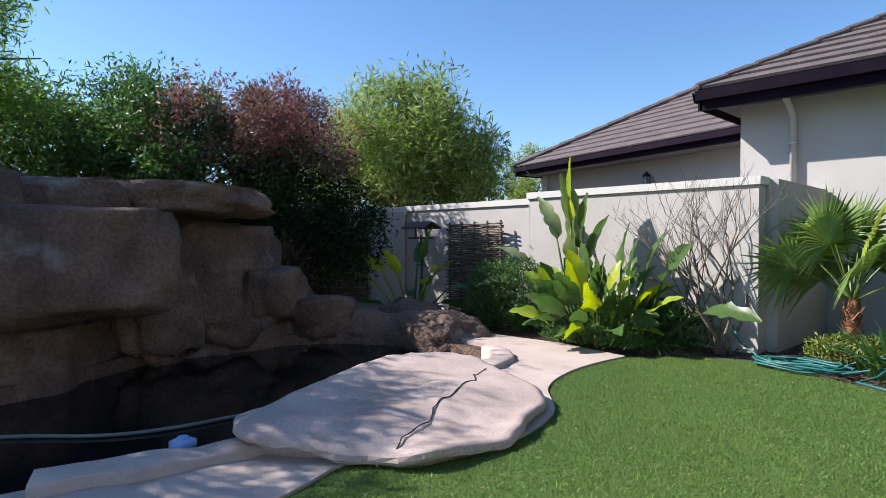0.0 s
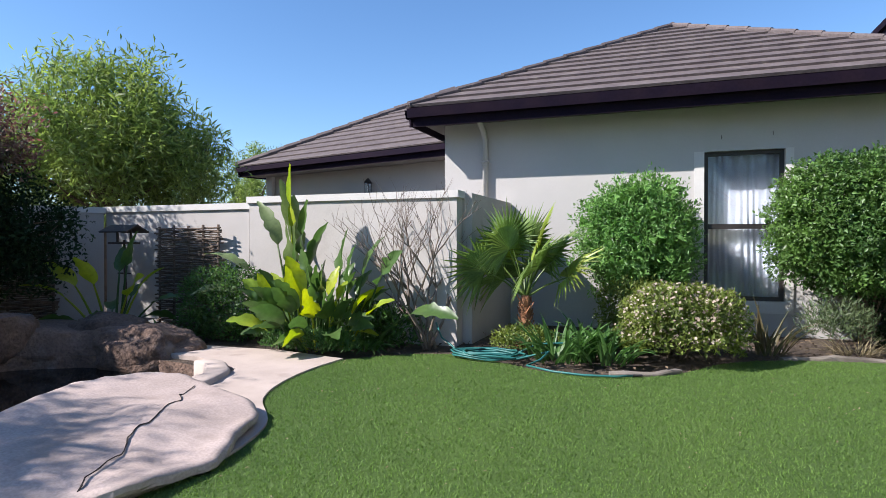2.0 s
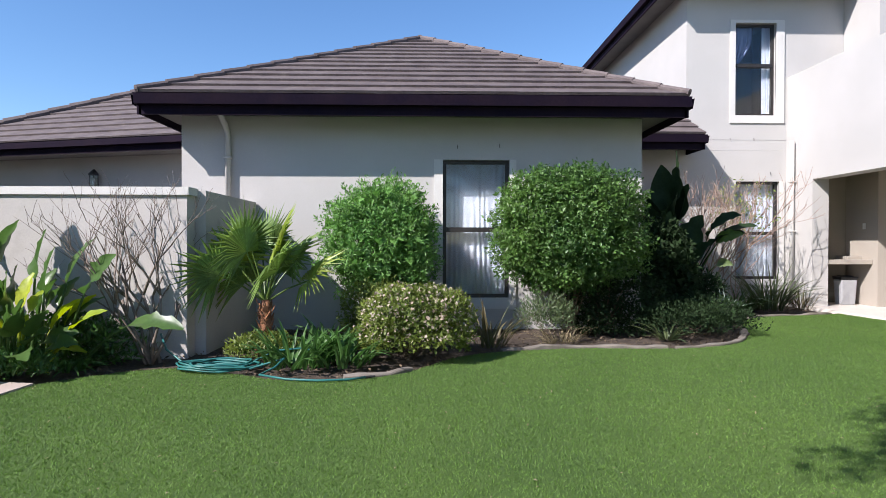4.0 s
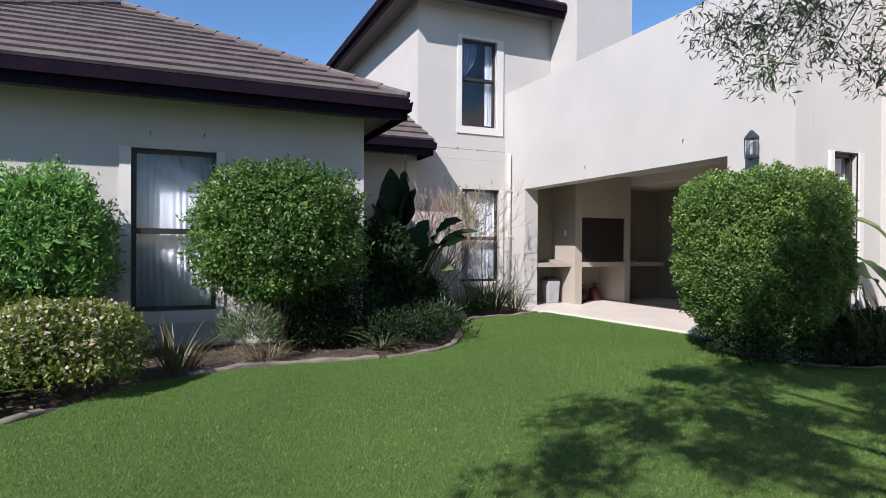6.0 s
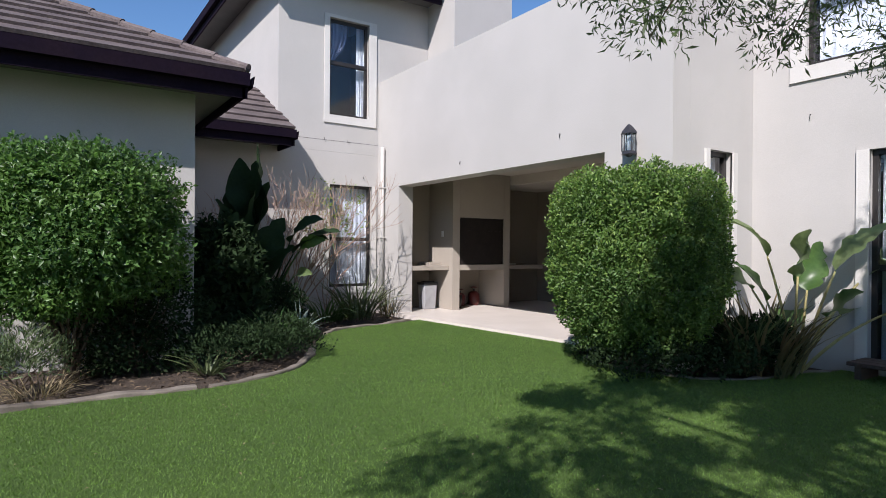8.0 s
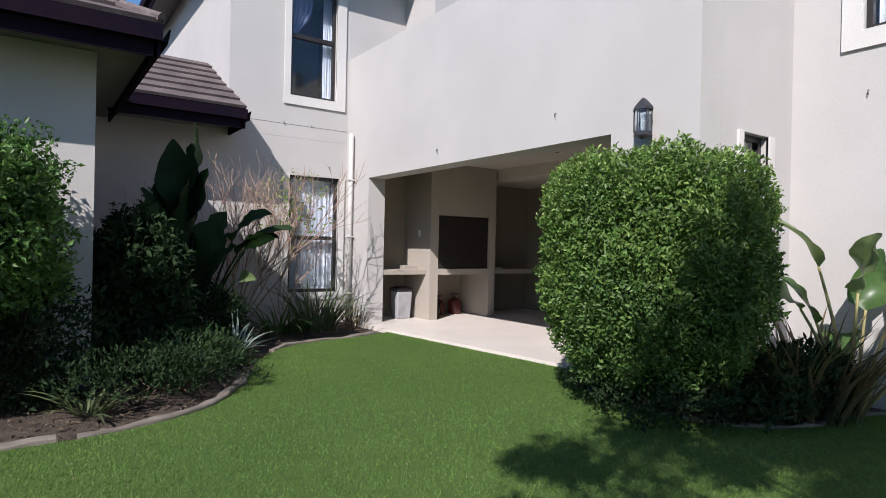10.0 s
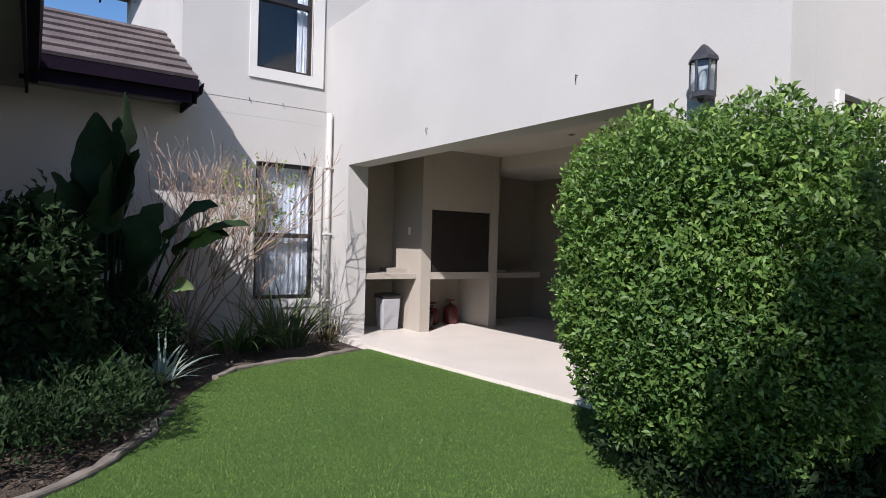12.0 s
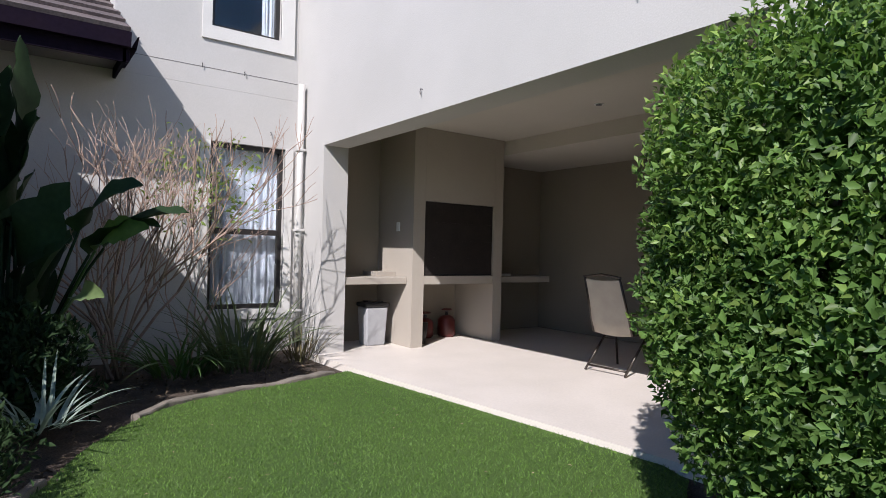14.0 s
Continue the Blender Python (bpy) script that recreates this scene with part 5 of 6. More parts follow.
# fan palm
def fan_palm(centre):
    root = thing("fan_palm", "young fan palm with a fibrous red-brown trunk", "palm")
    root.location = centre
    bpy.context.view_layer.update()
    c = Vector(centre)
    bm = bmesh.new()
    path = [c + Vector((0, 0, z)) for z in (-0.02, 0.12, 0.24, 0.36, 0.48, 0.60)]
    tube(bm, path, [0.14, 0.09, 0.07, 0.065, 0.06, 0.05], 14)
    part("trunk", bm, M_PALMTRUNK, root, smooth=True)
    for i in range(26):
        a = i * 2.4
        z = 0.06 + 0.48 * i / 26
        bm = bmesh.new()
        d = Vector((math.cos(a), math.sin(a), 0))
        plank(bm, [c + d * 0.06 + Vector((-d.y, d.x, 0)) * 0.04 + Vector((0, 0, z)), c + d * 0.06 - Vector((-d.y, d.x, 0)) * 0.04 + Vector((0, 0, z)), c + d * 0.10 + Vector((0, 0, z + 0.09))], 0.012)
        part("leaf_base", bm, M_PALMTRUNK, root)
    top = c + Vector((0, 0, 0.57))
    rnd = random.Random(3)
    rows = [(i * 137.5 + 60, 0.10 + 1.15 * ((i + 0.5) / 12)) for i in range(12)]
    for k, (az, lean) in enumerate(rows):
        h = Vector((math.cos(radians(az)), math.sin(radians(az)), 0))
        side = Vector((-h.y, h.x, 0))
        stalk = rnd.uniform(0.62, 0.74) - 0.10 * lean
        end = top + (h * math.sin(lean) + Vector((0, 0, math.cos(lean)))) * stalk
        bm = bmesh.new()
        tube(bm, [top, top.lerp(end, 0.5) + Vector((0, 0, 0.03)), end], [0.016, 0.011, 0.008], 6)
        part("leaf_stalk", bm, L_PALM, root)
        tip = lean * 0.8 + rnd.uniform(-0.2, 0.25)
        axis = (h * math.sin(tip) + Vector((0, 0, math.cos(tip)))).normalized()
        light = -SUN + axis * SUN.dot(axis)
        up = (side.cross(axis) * math.copysign(0.5, side.cross(axis).z) + light.normalized() * 0.9)
        up = (up - axis * up.dot(axis)).normalized()
        side = axis.cross(up)
        verts, faces = [], []
        nseg = 30
        for s in range(nseg):
            a = radians(-115 + 230 * s / (nseg - 1))
            d = axis * math.cos(a) + side * math.sin(a)
            n2 = up + d * 0.0
            ln = (0.60 - 0.14 * abs(a) / radians(115)) * rnd.uniform(0.88, 1.08)
            wd = Vector(d.cross(up)).normalized() * 0.021
            p1, p2 = end + d * ln * 0.48 + up * 0.05, end + d * ln - Vector((0, 0, 0.03 + 0.10 * rnd.random())) * (0.4 + lean * 1.1) + up * 0.02
            o = len(verts)
            verts += [end, p1 + wd - up * 0.012, p1 + up * 0.006, p1 - wd - up * 0.012, p2]
            faces += [(o, o + 1, o + 2), (o, o + 2, o + 3), (o + 1, o + 4, o + 2), (o + 2, o + 4, o + 3)]
        me = bpy.data.meshes.new("fan_leaf")
        me.from_pydata([tuple(v) for v in verts], [], faces)
        link_mesh("fan_leaf", me, L_PALMY if k % 4 == 2 else L_PALM, root)
    return root


fan_palm((-0.80, 7.50, 0.0))


# bare shrubs
def bare_shrub(name, label, centre, height, spread, material, k=9, depth=4, seed=1, thick=0.02, upward=0.5, thin=0.58):
    rnd = random.Random(seed)
    root = thing(name, label, "shrub")
    root.location = centre
    bpy.context.view_layer.update()
    trunks = []

    def grow(bm, p, d, length, radius, level):
        steps = 4
        path = [p.copy()]
        for _ in range(steps):
            d = (d + Vector((rnd.uniform(-1, 1), rnd.uniform(-1, 1), rnd.uniform(-0.4, 0.8) * upward)) * 0.22).normalized()
            p = p + d * length / steps
            path.append(p.copy())
        tube(bm, path, [radius * (1 - 0.35 * i / steps) for i in range(steps + 1)], 5 if level < 2 else 4)
        if level < depth:
            for _ in range(rnd.choice((2, 2, 3))):
                q = path[rnd.choice((2, 3, 4, 4))]
                nd = (d + Vector((rnd.uniform(-1, 1), rnd.uniform(-1, 1), rnd.uniform(-0.2, 0.7))) * 0.62).normalized()
                grow(bm, q, nd, length * rnd.uniform(0.6, 0.82), radius * thin, level + 1)

    for i in range(k):
        a = rnd.uniform(0, 2 * math.pi)
        d = Vector((math.cos(a) * spread, math.sin(a) * spread, 1)).normalized()
        bm = bmesh.new()
        grow(bm, Vector(centre) + Vector((rnd.uniform(-0.06, 0.06), rnd.uniform(-0.06, 0.06), -0.01)), d, height * 0.40, thick * rnd.uniform(0.7, 1.1), 0)
        part("branch", bm, material, root, smooth=True)
    return root


bare_shrub("bare_shrub", "leafless grey-brown branching shrub at the wall's end", (-1.80, 6.86, 0.0), 1.85, 0.42, M_TWIG, 8, 4, 4, 0.022, 0.5)
bare_shrub("bare_shrub", "tall leafless reddish twiggy shrub in the house corner", (6.40, 11.9, 0.0), 2.6, 0.26, M_REDTWIG, 15, 4, 9, 0.017, 0.9, 0.70)
sp = bare_shrub("sparse_shrub", "thin-stemmed shrub with sparse pale green leaves before the window", (7.15, 12.2, 0.0), 2.1, 0.25, M_REDTWIG, 4, 3, 12, 0.012, 0.9)
g1 = crown(420, (7.25, 12.2, 1.95), (0.62, 0.40, 0.55), 0.075, 0.4, lumps=0.4, inner=0.9, seed=30)
leaves("foliage", sp, L_WILLOW, [g1])

# strap-leaved clumps
tuft("strap_leaf_plant", "clump of glossy green strap leaves beside the hose", (-0.25, 6.62, 0.0), 70, 0.62, 0.055, L_STRAP, (0.95, 1.5), (0.35, 1.1), 0.30, seed=2, group="strap leaf clumps")
tuft("strap_leaf_plant", "clump of glossy green strap leaves beside the hose", (0.22, 6.70, 0.0), 60, 0.56, 0.055, L_STRAP, (0.95, 1.5), (0.35, 1.1), 0.28, seed=3, group="strap leaf clumps")
tuft("strap_leaf_plant", "clump of glossy green strap leaves below the palm", (0.0, 7.2, 0.0), 60, 0.64, 0.055, L_STRAP, (0.95, 1.5), (0.35, 1.1), 0.30, seed=4, group="strap leaf clumps")
tuft("strap_leaf_plant", "thin grey-green strap clump below the window", (1.85, 7.72, 0.0), 46, 0.72, 0.03, L_BRONZE, (1.0, 1.5), (0.2, 0.8), 0.16, seed=5)
tuft("grass_clump", "straw-coloured dry grass clump at the bed edge", (2.75, 8.0, 0.0), 90, 0.42, 0.012, L_DRY, (0.4, 1.4), (0.3, 1.2), 0.25, seed=6)
tuft("reed_clump", "tall arching reed-like clump at the patio corner", (7.55, 11.75, 0.0), 110, 1.15, 0.032, L_REED, (0.95, 1.5), (0.3, 1.0), 0.30, seed=7)
tuft("reed_clump", "dark arching reed-like clump by the low window", (6.95, 11.7, 0.0), 80, 0.95, 0.03, L_STREL, (0.7, 1.45), (0.5, 1.2), 0.28, seed=8)
tuft("reed_clump", "thin reddish spiky clump at the downpipe foot", (8.25, 11.85, 0.0), 46, 0.62, 0.02, L_BRONZE, (0.9, 1.5), (0.1, 0.7), 0.18, seed=9)
tuft("cycad", "spiky dark green cycad in the shaded bed", (5.1, 8.98, 0.15), 44, 0.62, 0.045, L_STRAP, (0.4, 1.3), (0.3, 0.9), 0.06, seed=10)
tuft("silver_plant", "silver-leaved spiky plant in the shaded bed", (5.74, 9.82, 0.12), 34, 0.55, 0.029, L_SILVER, (0.5, 1.45), (0.1, 0.7), 0.12, seed=11)
tuft("flax_clump", "bronze and green sword-leaved clump beside the hedge", (9.15, 5.15, 0.0), 90, 1.15, 0.045, L_BRONZE, (1.0, 1.52), (0.15, 0.7), 0.30, seed=12)
tuft("flax_clump", "green sword-leaved clump below the tall window", (9.05, 5.45, 0.0), 60, 1.05, 0.04, L_REED, (1.0, 1.5), (0.15, 0.8), 0.28, seed=13)
tuft("strap_leaf_plant", "bright green strap clump by the bird table", (-5.35, 6.3, 0.0), 50, 0.5, 0.04, L_STRAP, (0.6, 1.4), (0.6, 1.4), 0.2, seed=14)
tuft("strap_leaf_plant", "green strap clump among the boulders", (-5.9, 5.95, 0.0), 46, 0.45, 0.04, L_STRAP, (0.6, 1.4), (0.6, 1.4), 0.2, seed=15)
tuft("strap_leaf_plant", "small bright strap clump beside the path", (-2.45, 6.45, 0.0), 40, 0.35, 0.035, L_STRAP, (0.5, 1.4), (0.6, 1.4), 0.2, seed=16)
tuft("cycad", "spiky dark green clump under the round bush", (4.2, 8.2, 0.0), 40, 0.45, 0.03, L_REED, (0.5, 1.4), (0.3, 1.0), 0.1, seed=17)


# ---- trees ----
def tree(name, label, foot, trunk_top, crowns, material, bark=M_BARK, radius=0.14, hang=0.0, wide=0.22, leaf=0.09, limbs=10, clump=1.0, lumps=0.3, inner=0.75, puff=1.0):
    root = thing(name, label, "tree")
    root.location = foot
    bpy.context.view_layer.update()
    f, tt = Vector(foot), Vector(trunk_top)
    bm = bmesh.new()
    path = [f.lerp(tt, i / 6) + Vector((noise.noise((i * 0.6, f.x, 1)), noise.noise((i * 0.6, f.y, 4)), 0)) * 0.15 for i in range(7)]
    path[0] = f - Vector((0, 0, 0.05))
    tube(bm, path, [radius * (1.25 - 0.6 * i / 6) for i in range(7)], 10)
    part("trunk", bm, bark, root, smooth=True)
    rnd = random.Random(int(f.x * 10) + 5)
    groups = []
    for ci, (c, r, k) in enumerate(crowns):
        bm = bmesh.new()
        for i in range(limbs):
            d = Vector((rnd.gauss(0, 1), rnd.gauss(0, 1), rnd.gauss(0.2, 0.8))).normalized()
            end = Vector(c) + Vector((d.x * r[0], d.y * r[1], d.z * r[2])) * rnd.uniform(0.6, 1.0)
            a = path[rnd.choice((4, 5, 6))]
            pts = []
            for j in range(7):
                t = j / 6
                p = a.lerp(end, t) + Vector((noise.noise((i + ci * 9, t * 2, 2)), noise.noise((i + ci * 9, t * 2, 7)), noise.noise((i, t * 2, 11)) + 0.5 * math.sin(math.pi * t))) * 0.25
                pts.append(p)
            tube(bm, pts, [radius * 0.36 * (1 - 0.85 * j / 6) for j in range(7)], 5)
        part("limb", bm, bark, root, smooth=True)
        count = max(14, k // 170)
        for _ in range(count):
            d = Vector((rnd.gauss(0, 1), rnd.gauss(0, 1), rnd.gauss(0.1, 0.9))).normalized()
            q = Vector(c) + Vector((d.x * r[0], d.y * r[1], d.z * r[2])) * (rnd.random() ** 0.45) * 1.02
            size = rnd.uniform(0.20, 0.42) * (0.6 + 0.35 * max(r)) * puff
            groups.append(crown(k // count, tuple(q), (size, size, size * clump), leaf, wide, up=0.25, hang=hang, lumps=lumps + 0.15, inner=inner, seed=rnd.random() * 9, power=2.0))
    leaves("crown", root, material, groups)
    return root


tree("shrub_tree", "large dark green shrub behind the rock wall", (-9.1, 2.9, 0), (-9.2, 3.0, 1.6), [((-9.35, 2.85, 2.45), (1.45, 1.45, 1.15), 16000), ((-8.6, 1.6, 2.1), (1.0, 1.0, 0.9), 8000), ((-7.9, 3.2, 1.7), (0.9, 0.9, 0.9), 7000), ((-9.0, 3.6, 2.9), (1.1, 1.1, 0.8), 9000)], L_GREEN, leaf=0.095, wide=0.34, lumps=0.22)
tree("shrub_tree", "purple-leaved large shrub behind the rock wall", (-7.9, 4.8, 0), (-7.9, 4.7, 1.6), [((-8.05, 4.35, 2.75), (1.25, 1.25, 0.75), 9000), ((-7.5, 5.0, 2.5), (1.0, 0.9, 0.80), 7000), ((-8.6, 5.4, 3.1), (0.95, 0.85, 0.75), 8000)], L_PURPLE, leaf=0.085, wide=0.3, lumps=0.25)
# leaf colour holds the shade that taller shrubs throw on this one
tree("shrub_tree", "dense green lower shrub behind the pool, leaves darkened for shade", (-7.4, 4.9, 0), (-7.4, 4.9, 0.9), [((-7.4, 4.75, 1.55), (1.05, 1.05, 1.0), 14000), ((-7.0, 5.6, 1.2), (0.7, 0.6, 0.85), 7000)], L_SHADEG, leaf=0.075, wide=0.35, lumps=0.2, radius=0.08)
tree("willow_tree", "pale green feathery willow-like tree beyond the boundary wall", (-10.2, 9.6, 0), (-10.2, 9.6, 2.2), [((-10.0, 9.6, 3.3), (2.05, 2.0, 1.6), 22000), ((-9.3, 9.9, 2.6), (1.5, 1.5, 1.2), 8000), ((-11.4, 9.0, 2.7), (1.4, 1.4, 1.2), 8000)], L_WILLOW, leaf=0.18, wide=0.19, hang=0.3, lumps=0.4, clump=1.4, inner=0.9)
tree("far_tree", "pale green tree far behind the rear house", (-15.2, 20.5, 0), (-15.2, 20.5, 2.5), [((-15.2, 20.5, 3.4), (2.2, 2.0, 1.7), 9000)], L_WILLOW, leaf=0.2, wide=0.18, hang=0.2)
tree("garden_tree", "leafy tree with narrow leaves overhanging the pool terrace", (-7.2, -1.6, 0), (-6.8, -1.1, 2.4), [((-6.9, -0.7, 3.55), (1.35, 1.2, 1.0), 13000), ((-5.5, -1.5, 3.4), (1.3, 1.0, 0.7), 7500), ((-8.1, 0.9, 3.3), (1.3, 1.2, 1.2), 13000), ((-6.0, 0.0, 3.5), (0.75, 0.55, 0.3), 1600), ((-4.7, -0.95, 3.4), (0.7, 0.35, 0.3), 900)], L_LIME, leaf=0.10, wide=0.22, hang=0.3, lumps=0.3)
olive = tree("shade_tree", "spreading tree with narrow grey-green leaves over the lawn", (3.2, -2.4, 0), (3.2, -1.4, 3.0), [
    ((-0.05, 0.95, 4.1), (0.80, 0.40, 0.30), 650), ((1.0, 1.6, 4.2), (1.0, 0.60, 0.40), 1400), ((2.3, 2.2, 4.3), (1.0, 0.70, 0.45), 1800), ((3.75, 2.35, 4.3), (1.0, 0.70, 0.50), 2400),
    ((5.25, 2.58, 4.4), (0.90, 0.65, 0.50), 2600), ((2.0, 0.5, 4.4), (1.4, 1.0, 0.6), 3200), ((4.3, 1.5, 4.5), (1.6, 1.2, 0.7), 13000), ((6.5, 1.5, 4.4), (1.3, 1.0, 0.7), 10000), ((6.4, -0.4, 4.4), (1.8, 1.2, 0.7), 8000), ((3.6, -0.8, 4.5), (2.0, 1.2, 0.8), 6000)], L_OLIVE, leaf=0.125, wide=0.27, hang=0.3, radius=0.15, limbs=4, puff=0.62)
bm = bmesh.new()
sprigs = []
for i, tip in enumerate([(4.84, 3.40, 2.18), (4.95, 3.78, 2.55), (5.42, 3.44, 2.42), (5.71, 3.30, 2.26), (5.3, 3.5, 2.62), (6.10, 3.16, 2.50), (6.25, 3.05, 2.22), (5.9, 3.3, 2.62), (5.05, 3.6, 2.5), (6.4, 2.9, 2.55)]):
    a = Vector((5.5, 1.6, 3.75))
    b = Vector(tip)
    pts = [a.lerp(b, j / 7) + Vector((0.06 * noise.noise((i, j * 0.5, 1)), 0.06 * noise.noise((i, j * 0.5, 3)), 0.38 * math.sin(math.pi * j / 7))) for j in range(8)]
    tube(bm, pts, [0.018 * (1 - 0.85 * j / 7) for j in range(8)], 5)
    sprigs.append(crown(430, tuple(b + Vector((0, -0.02, 0.12))), (0.20, 0.20, 0.17), 0.048, 0.2, hang=0.55, lumps=0.4, inner=0.95, seed=i))
    sprigs.append(crown(200, tuple(pts[6] + Vector((0, 0, 0.03))), (0.17, 0.17, 0.12), 0.048, 0.2, hang=0.4, lumps=0.4, inner=0.95, seed=i + 20))
part("hanging_branch", bm, M_BARK, olive, smooth=True)
leaves("hanging_leaves", olive, L_OLIVE, sprigs)


# ---- lawn blades ----
def inside(px, py, poly):
    res = np.zeros(len(px), bool)
    j = len(poly) - 1
    for i in range(len(poly)):
        xi, yi = poly[i]
        xj, yj = poly[j]
        cross = ((yi > py) != (yj > py)) & (px < (xj - xi) * (py - yi) / (yj - yi + 1e-12) + xi)
        res ^= cross
        j = i
    return res


def turf(k):
    x, y = RNG.uniform(-2.6, 10.2, k), RNG.uniform(1.0, 11.3, k)
    ok = inside(x, y, LAWN) & ~((x > 4.5) & (y < 2.5))
    x, y = x[ok], y[ok]
    n = len(x)
    a = RNG.uniform(0, 2 * np.pi, n)
    h = RNG.uniform(0.009, 0.018, n)
    lean = RNG.normal(0, 0.010, (n, 2))
    w = 0.0027
    b0 = np.stack([x + np.cos(a) * w, y + np.sin(a) * w, np.full(n, 0.0)], 1)
    b1 = np.stack([x - np.cos(a) * w, y - np.sin(a) * w, np.full(n, 0.0)], 1)
    t = np.stack([x + lean[:, 0], y + lean[:, 1], h], 1)
    v = np.stack([b0, b1, t], 1).reshape(-1, 3)
    return mesh_from("turf_blades", v, np.arange(3 * n), 3)


tagged(link_mesh("turf_blades", turf(900000), M_BLADE), "short green artificial turf blades", "grass", kind="stuff")


# ---- small things in the garden ----
def wattle(name, label, a, b, z0, z1, seed):
    """Horizontal sticks woven between upright posts."""
    rnd = random.Random(seed)
    root = thing(name, label, "screen", "wattle screens")
    a, b = Vector((*a, 0)), Vector((*b, 0))
    d = (b - a).normalized()
    s = Vector((-d.y, d.x, 0))
    length = (b - a).length
    root.location = (a.x, a.y, 0)
    bpy.context.view_layer.update()
    for i in range(5):
        bm = bmesh.new()
        p = a + d * length * (0.03 + 0.94 * i / 4)
        tube(bm, [p + Vector((0, 0, -0.02)), p + Vector((0, 0, z1 + rnd.uniform(0, 0.06)))], 0.018, 6)
        part("post", bm, M_WATTLE, root, smooth=True)
    n = int((z1 - z0) / 0.030)
    for j in range(n):
        z = z0 + (z1 - z0) * (j + 0.5) / n
        e0, e1 = rnd.uniform(-0.05, 0.03), rnd.uniform(-0.03, 0.05)
        pts = []
        for k in range(13):
            t = k / 12
            w = 0.022 * math.cos(t * math.pi * 4 + (j % 2) * math.pi)
            pts.append(a + d * (length * t + e0 * (1 - t) + e1 * t) + s * w + Vector((0, 0, z + rnd.uniform(-0.008, 0.008))))
        bm = bmesh.new()
        tube(bm, pts, [rnd.uniform(0.010, 0.016)] * 13, 5)
        part("stick", bm, M_WATTLE, root, smooth=True)
    return root


wattle("wattle_screen", "dark woven stick screen leaning at the boundary wall", (-6.22, 7.12), (-5.08, 7.12), 0.02, 1.46, 3)
wattle("wattle_screen", "dark woven stick screen in shade behind the shrubs", (-8.42, 5.72), (-7.72, 6.66), 0.02, 1.36, 6)


def bird_table(x, y):
    r = thing("bird_table", "rustic wooden bird table on a thin post", "bird table")
    r.location = (x, y, 0)
    bpy.context.view_layer.update()
    bm = bmesh.new()
    tube(bm, [(x, y, -0.02), (x + 0.02, y, 0.6), (x, y, 1.28)], [0.024, 0.02, 0.018], 8)
    part("post", bm, M_WOOD, r, smooth=True)
    part("tray", boxes((x - 0.17, x + 0.17, y - 0.13, y + 0.13, 1.22, 1.25), bevel=0.005), M_WOOD, r)
    for dx in (-0.13, 0.13):
        part("roof_post", boxes((x + dx - 0.012, x + dx + 0.012, y - 0.012, y + 0.012, 1.25, 1.42)), M_WOOD, r)
    for sgn in (-1, 1):
        bm = bmesh.new()
        plank(bm, [(x - 0.26, y, 1.50), (x + 0.26, y, 1.50), (x + 0.26, y + sgn * 0.2, 1.40), (x - 0.26, y + sgn * 0.2, 1.40)], 0.02)
        part("roof_board", bm, M_WOOD, r)
    bm = bmesh.new()
    tube(bm, [(x - 0.12, y, 0.80), (x + 0.12, y, 0.80)], 0.012, 6)
    part("perch", bm, M_WOOD, r)


bird_table(-6.5, 6.78)


def hose():
    r = thing("garden_hose", "tangled blue-green garden hose on the lawn edge", "hose")
    r.location = (-1.0, 6.4, 0)
    bpy.context.view_layer.update()
    rnd = random.Random(4)
    pts = [Vector((-1.72, 6.86, 0.30)), Vector((-1.6, 6.72, 0.16)), Vector((-1.35, 6.55, 0.05))]
    for i in range(7 * 14):
        a = i / 14 * 2 * math.pi
        ww = 0.34 + 0.10 * math.sin(i * 0.11 + 1)
        pts.append(Vector((-0.98 + ww * math.cos(a) + 0.06 * math.sin(i * 0.31), 6.46 + 0.17 * math.sin(a) + 0.05 * math.cos(i * 0.23), 0.022 + 0.008 * (i // 14) + 0.02 * abs(math.sin(a * 1.5 + i * 0.2)))))
    pts += [Vector((-0.62, 6.30, 0.05)), Vector((-0.42, 6.38, 0.10)), Vector((-0.30, 6.33, 0.14)), Vector((-0.36, 6.2, 0.08)), Vector((-0.48, 6.12, 0.03)), Vector((-0.2, 5.98, 0.02)), Vector((0.1, 5.92, 0.02)), Vector((0.38, 5.96, 0.02)), Vector((0.52, 6.05, 0.02))]
    bm = bmesh.new()
    tube(bm, pts, 0.0105, 7)
    part("hose_coil", bm, M_HOSE, r, smooth=True)
    bm = bmesh.new()
    tube(bm, [Vector((-0.75, 6.66, 0.02)), Vector((-0.5, 6.75, 0.14)), Vector((-0.2, 6.80, 0.16)), Vector((0.0, 6.82, 0.06))], 0.0105, 7)
    part("hose_end", bm, M_HOSE, r, smooth=True)
    bm = bmesh.new()
    tube(bm, [(0.52, 6.05, 0.02), (0.60, 6.09, 0.02)], [0.014, 0.010], 8)
    part("nozzle", bm, M_BINLID, r)


hose()


def pool_hose():
    bm = bmesh.new()
    pts = [(-4.7, -0.3, 0), (-4.6, 0.4, 0), (-4.3, 1.0, 0), (-3.85, 1.52, 0), (-3.70, 1.95, 0), (-3.66, 2.45, 0), (-3.5, 2.9, 0)]
    fine = smooth_line([p[:2] for p in pts], 0.06)
    tube(bm, [(x, y, -0.155) for x, y in fine], 0.014, 8)
    return tagged(link("pool_hose", bm, M_PVC, smooth=True), "long grey pool cleaner hose floating on the water", "pool hose")


pool_hose()


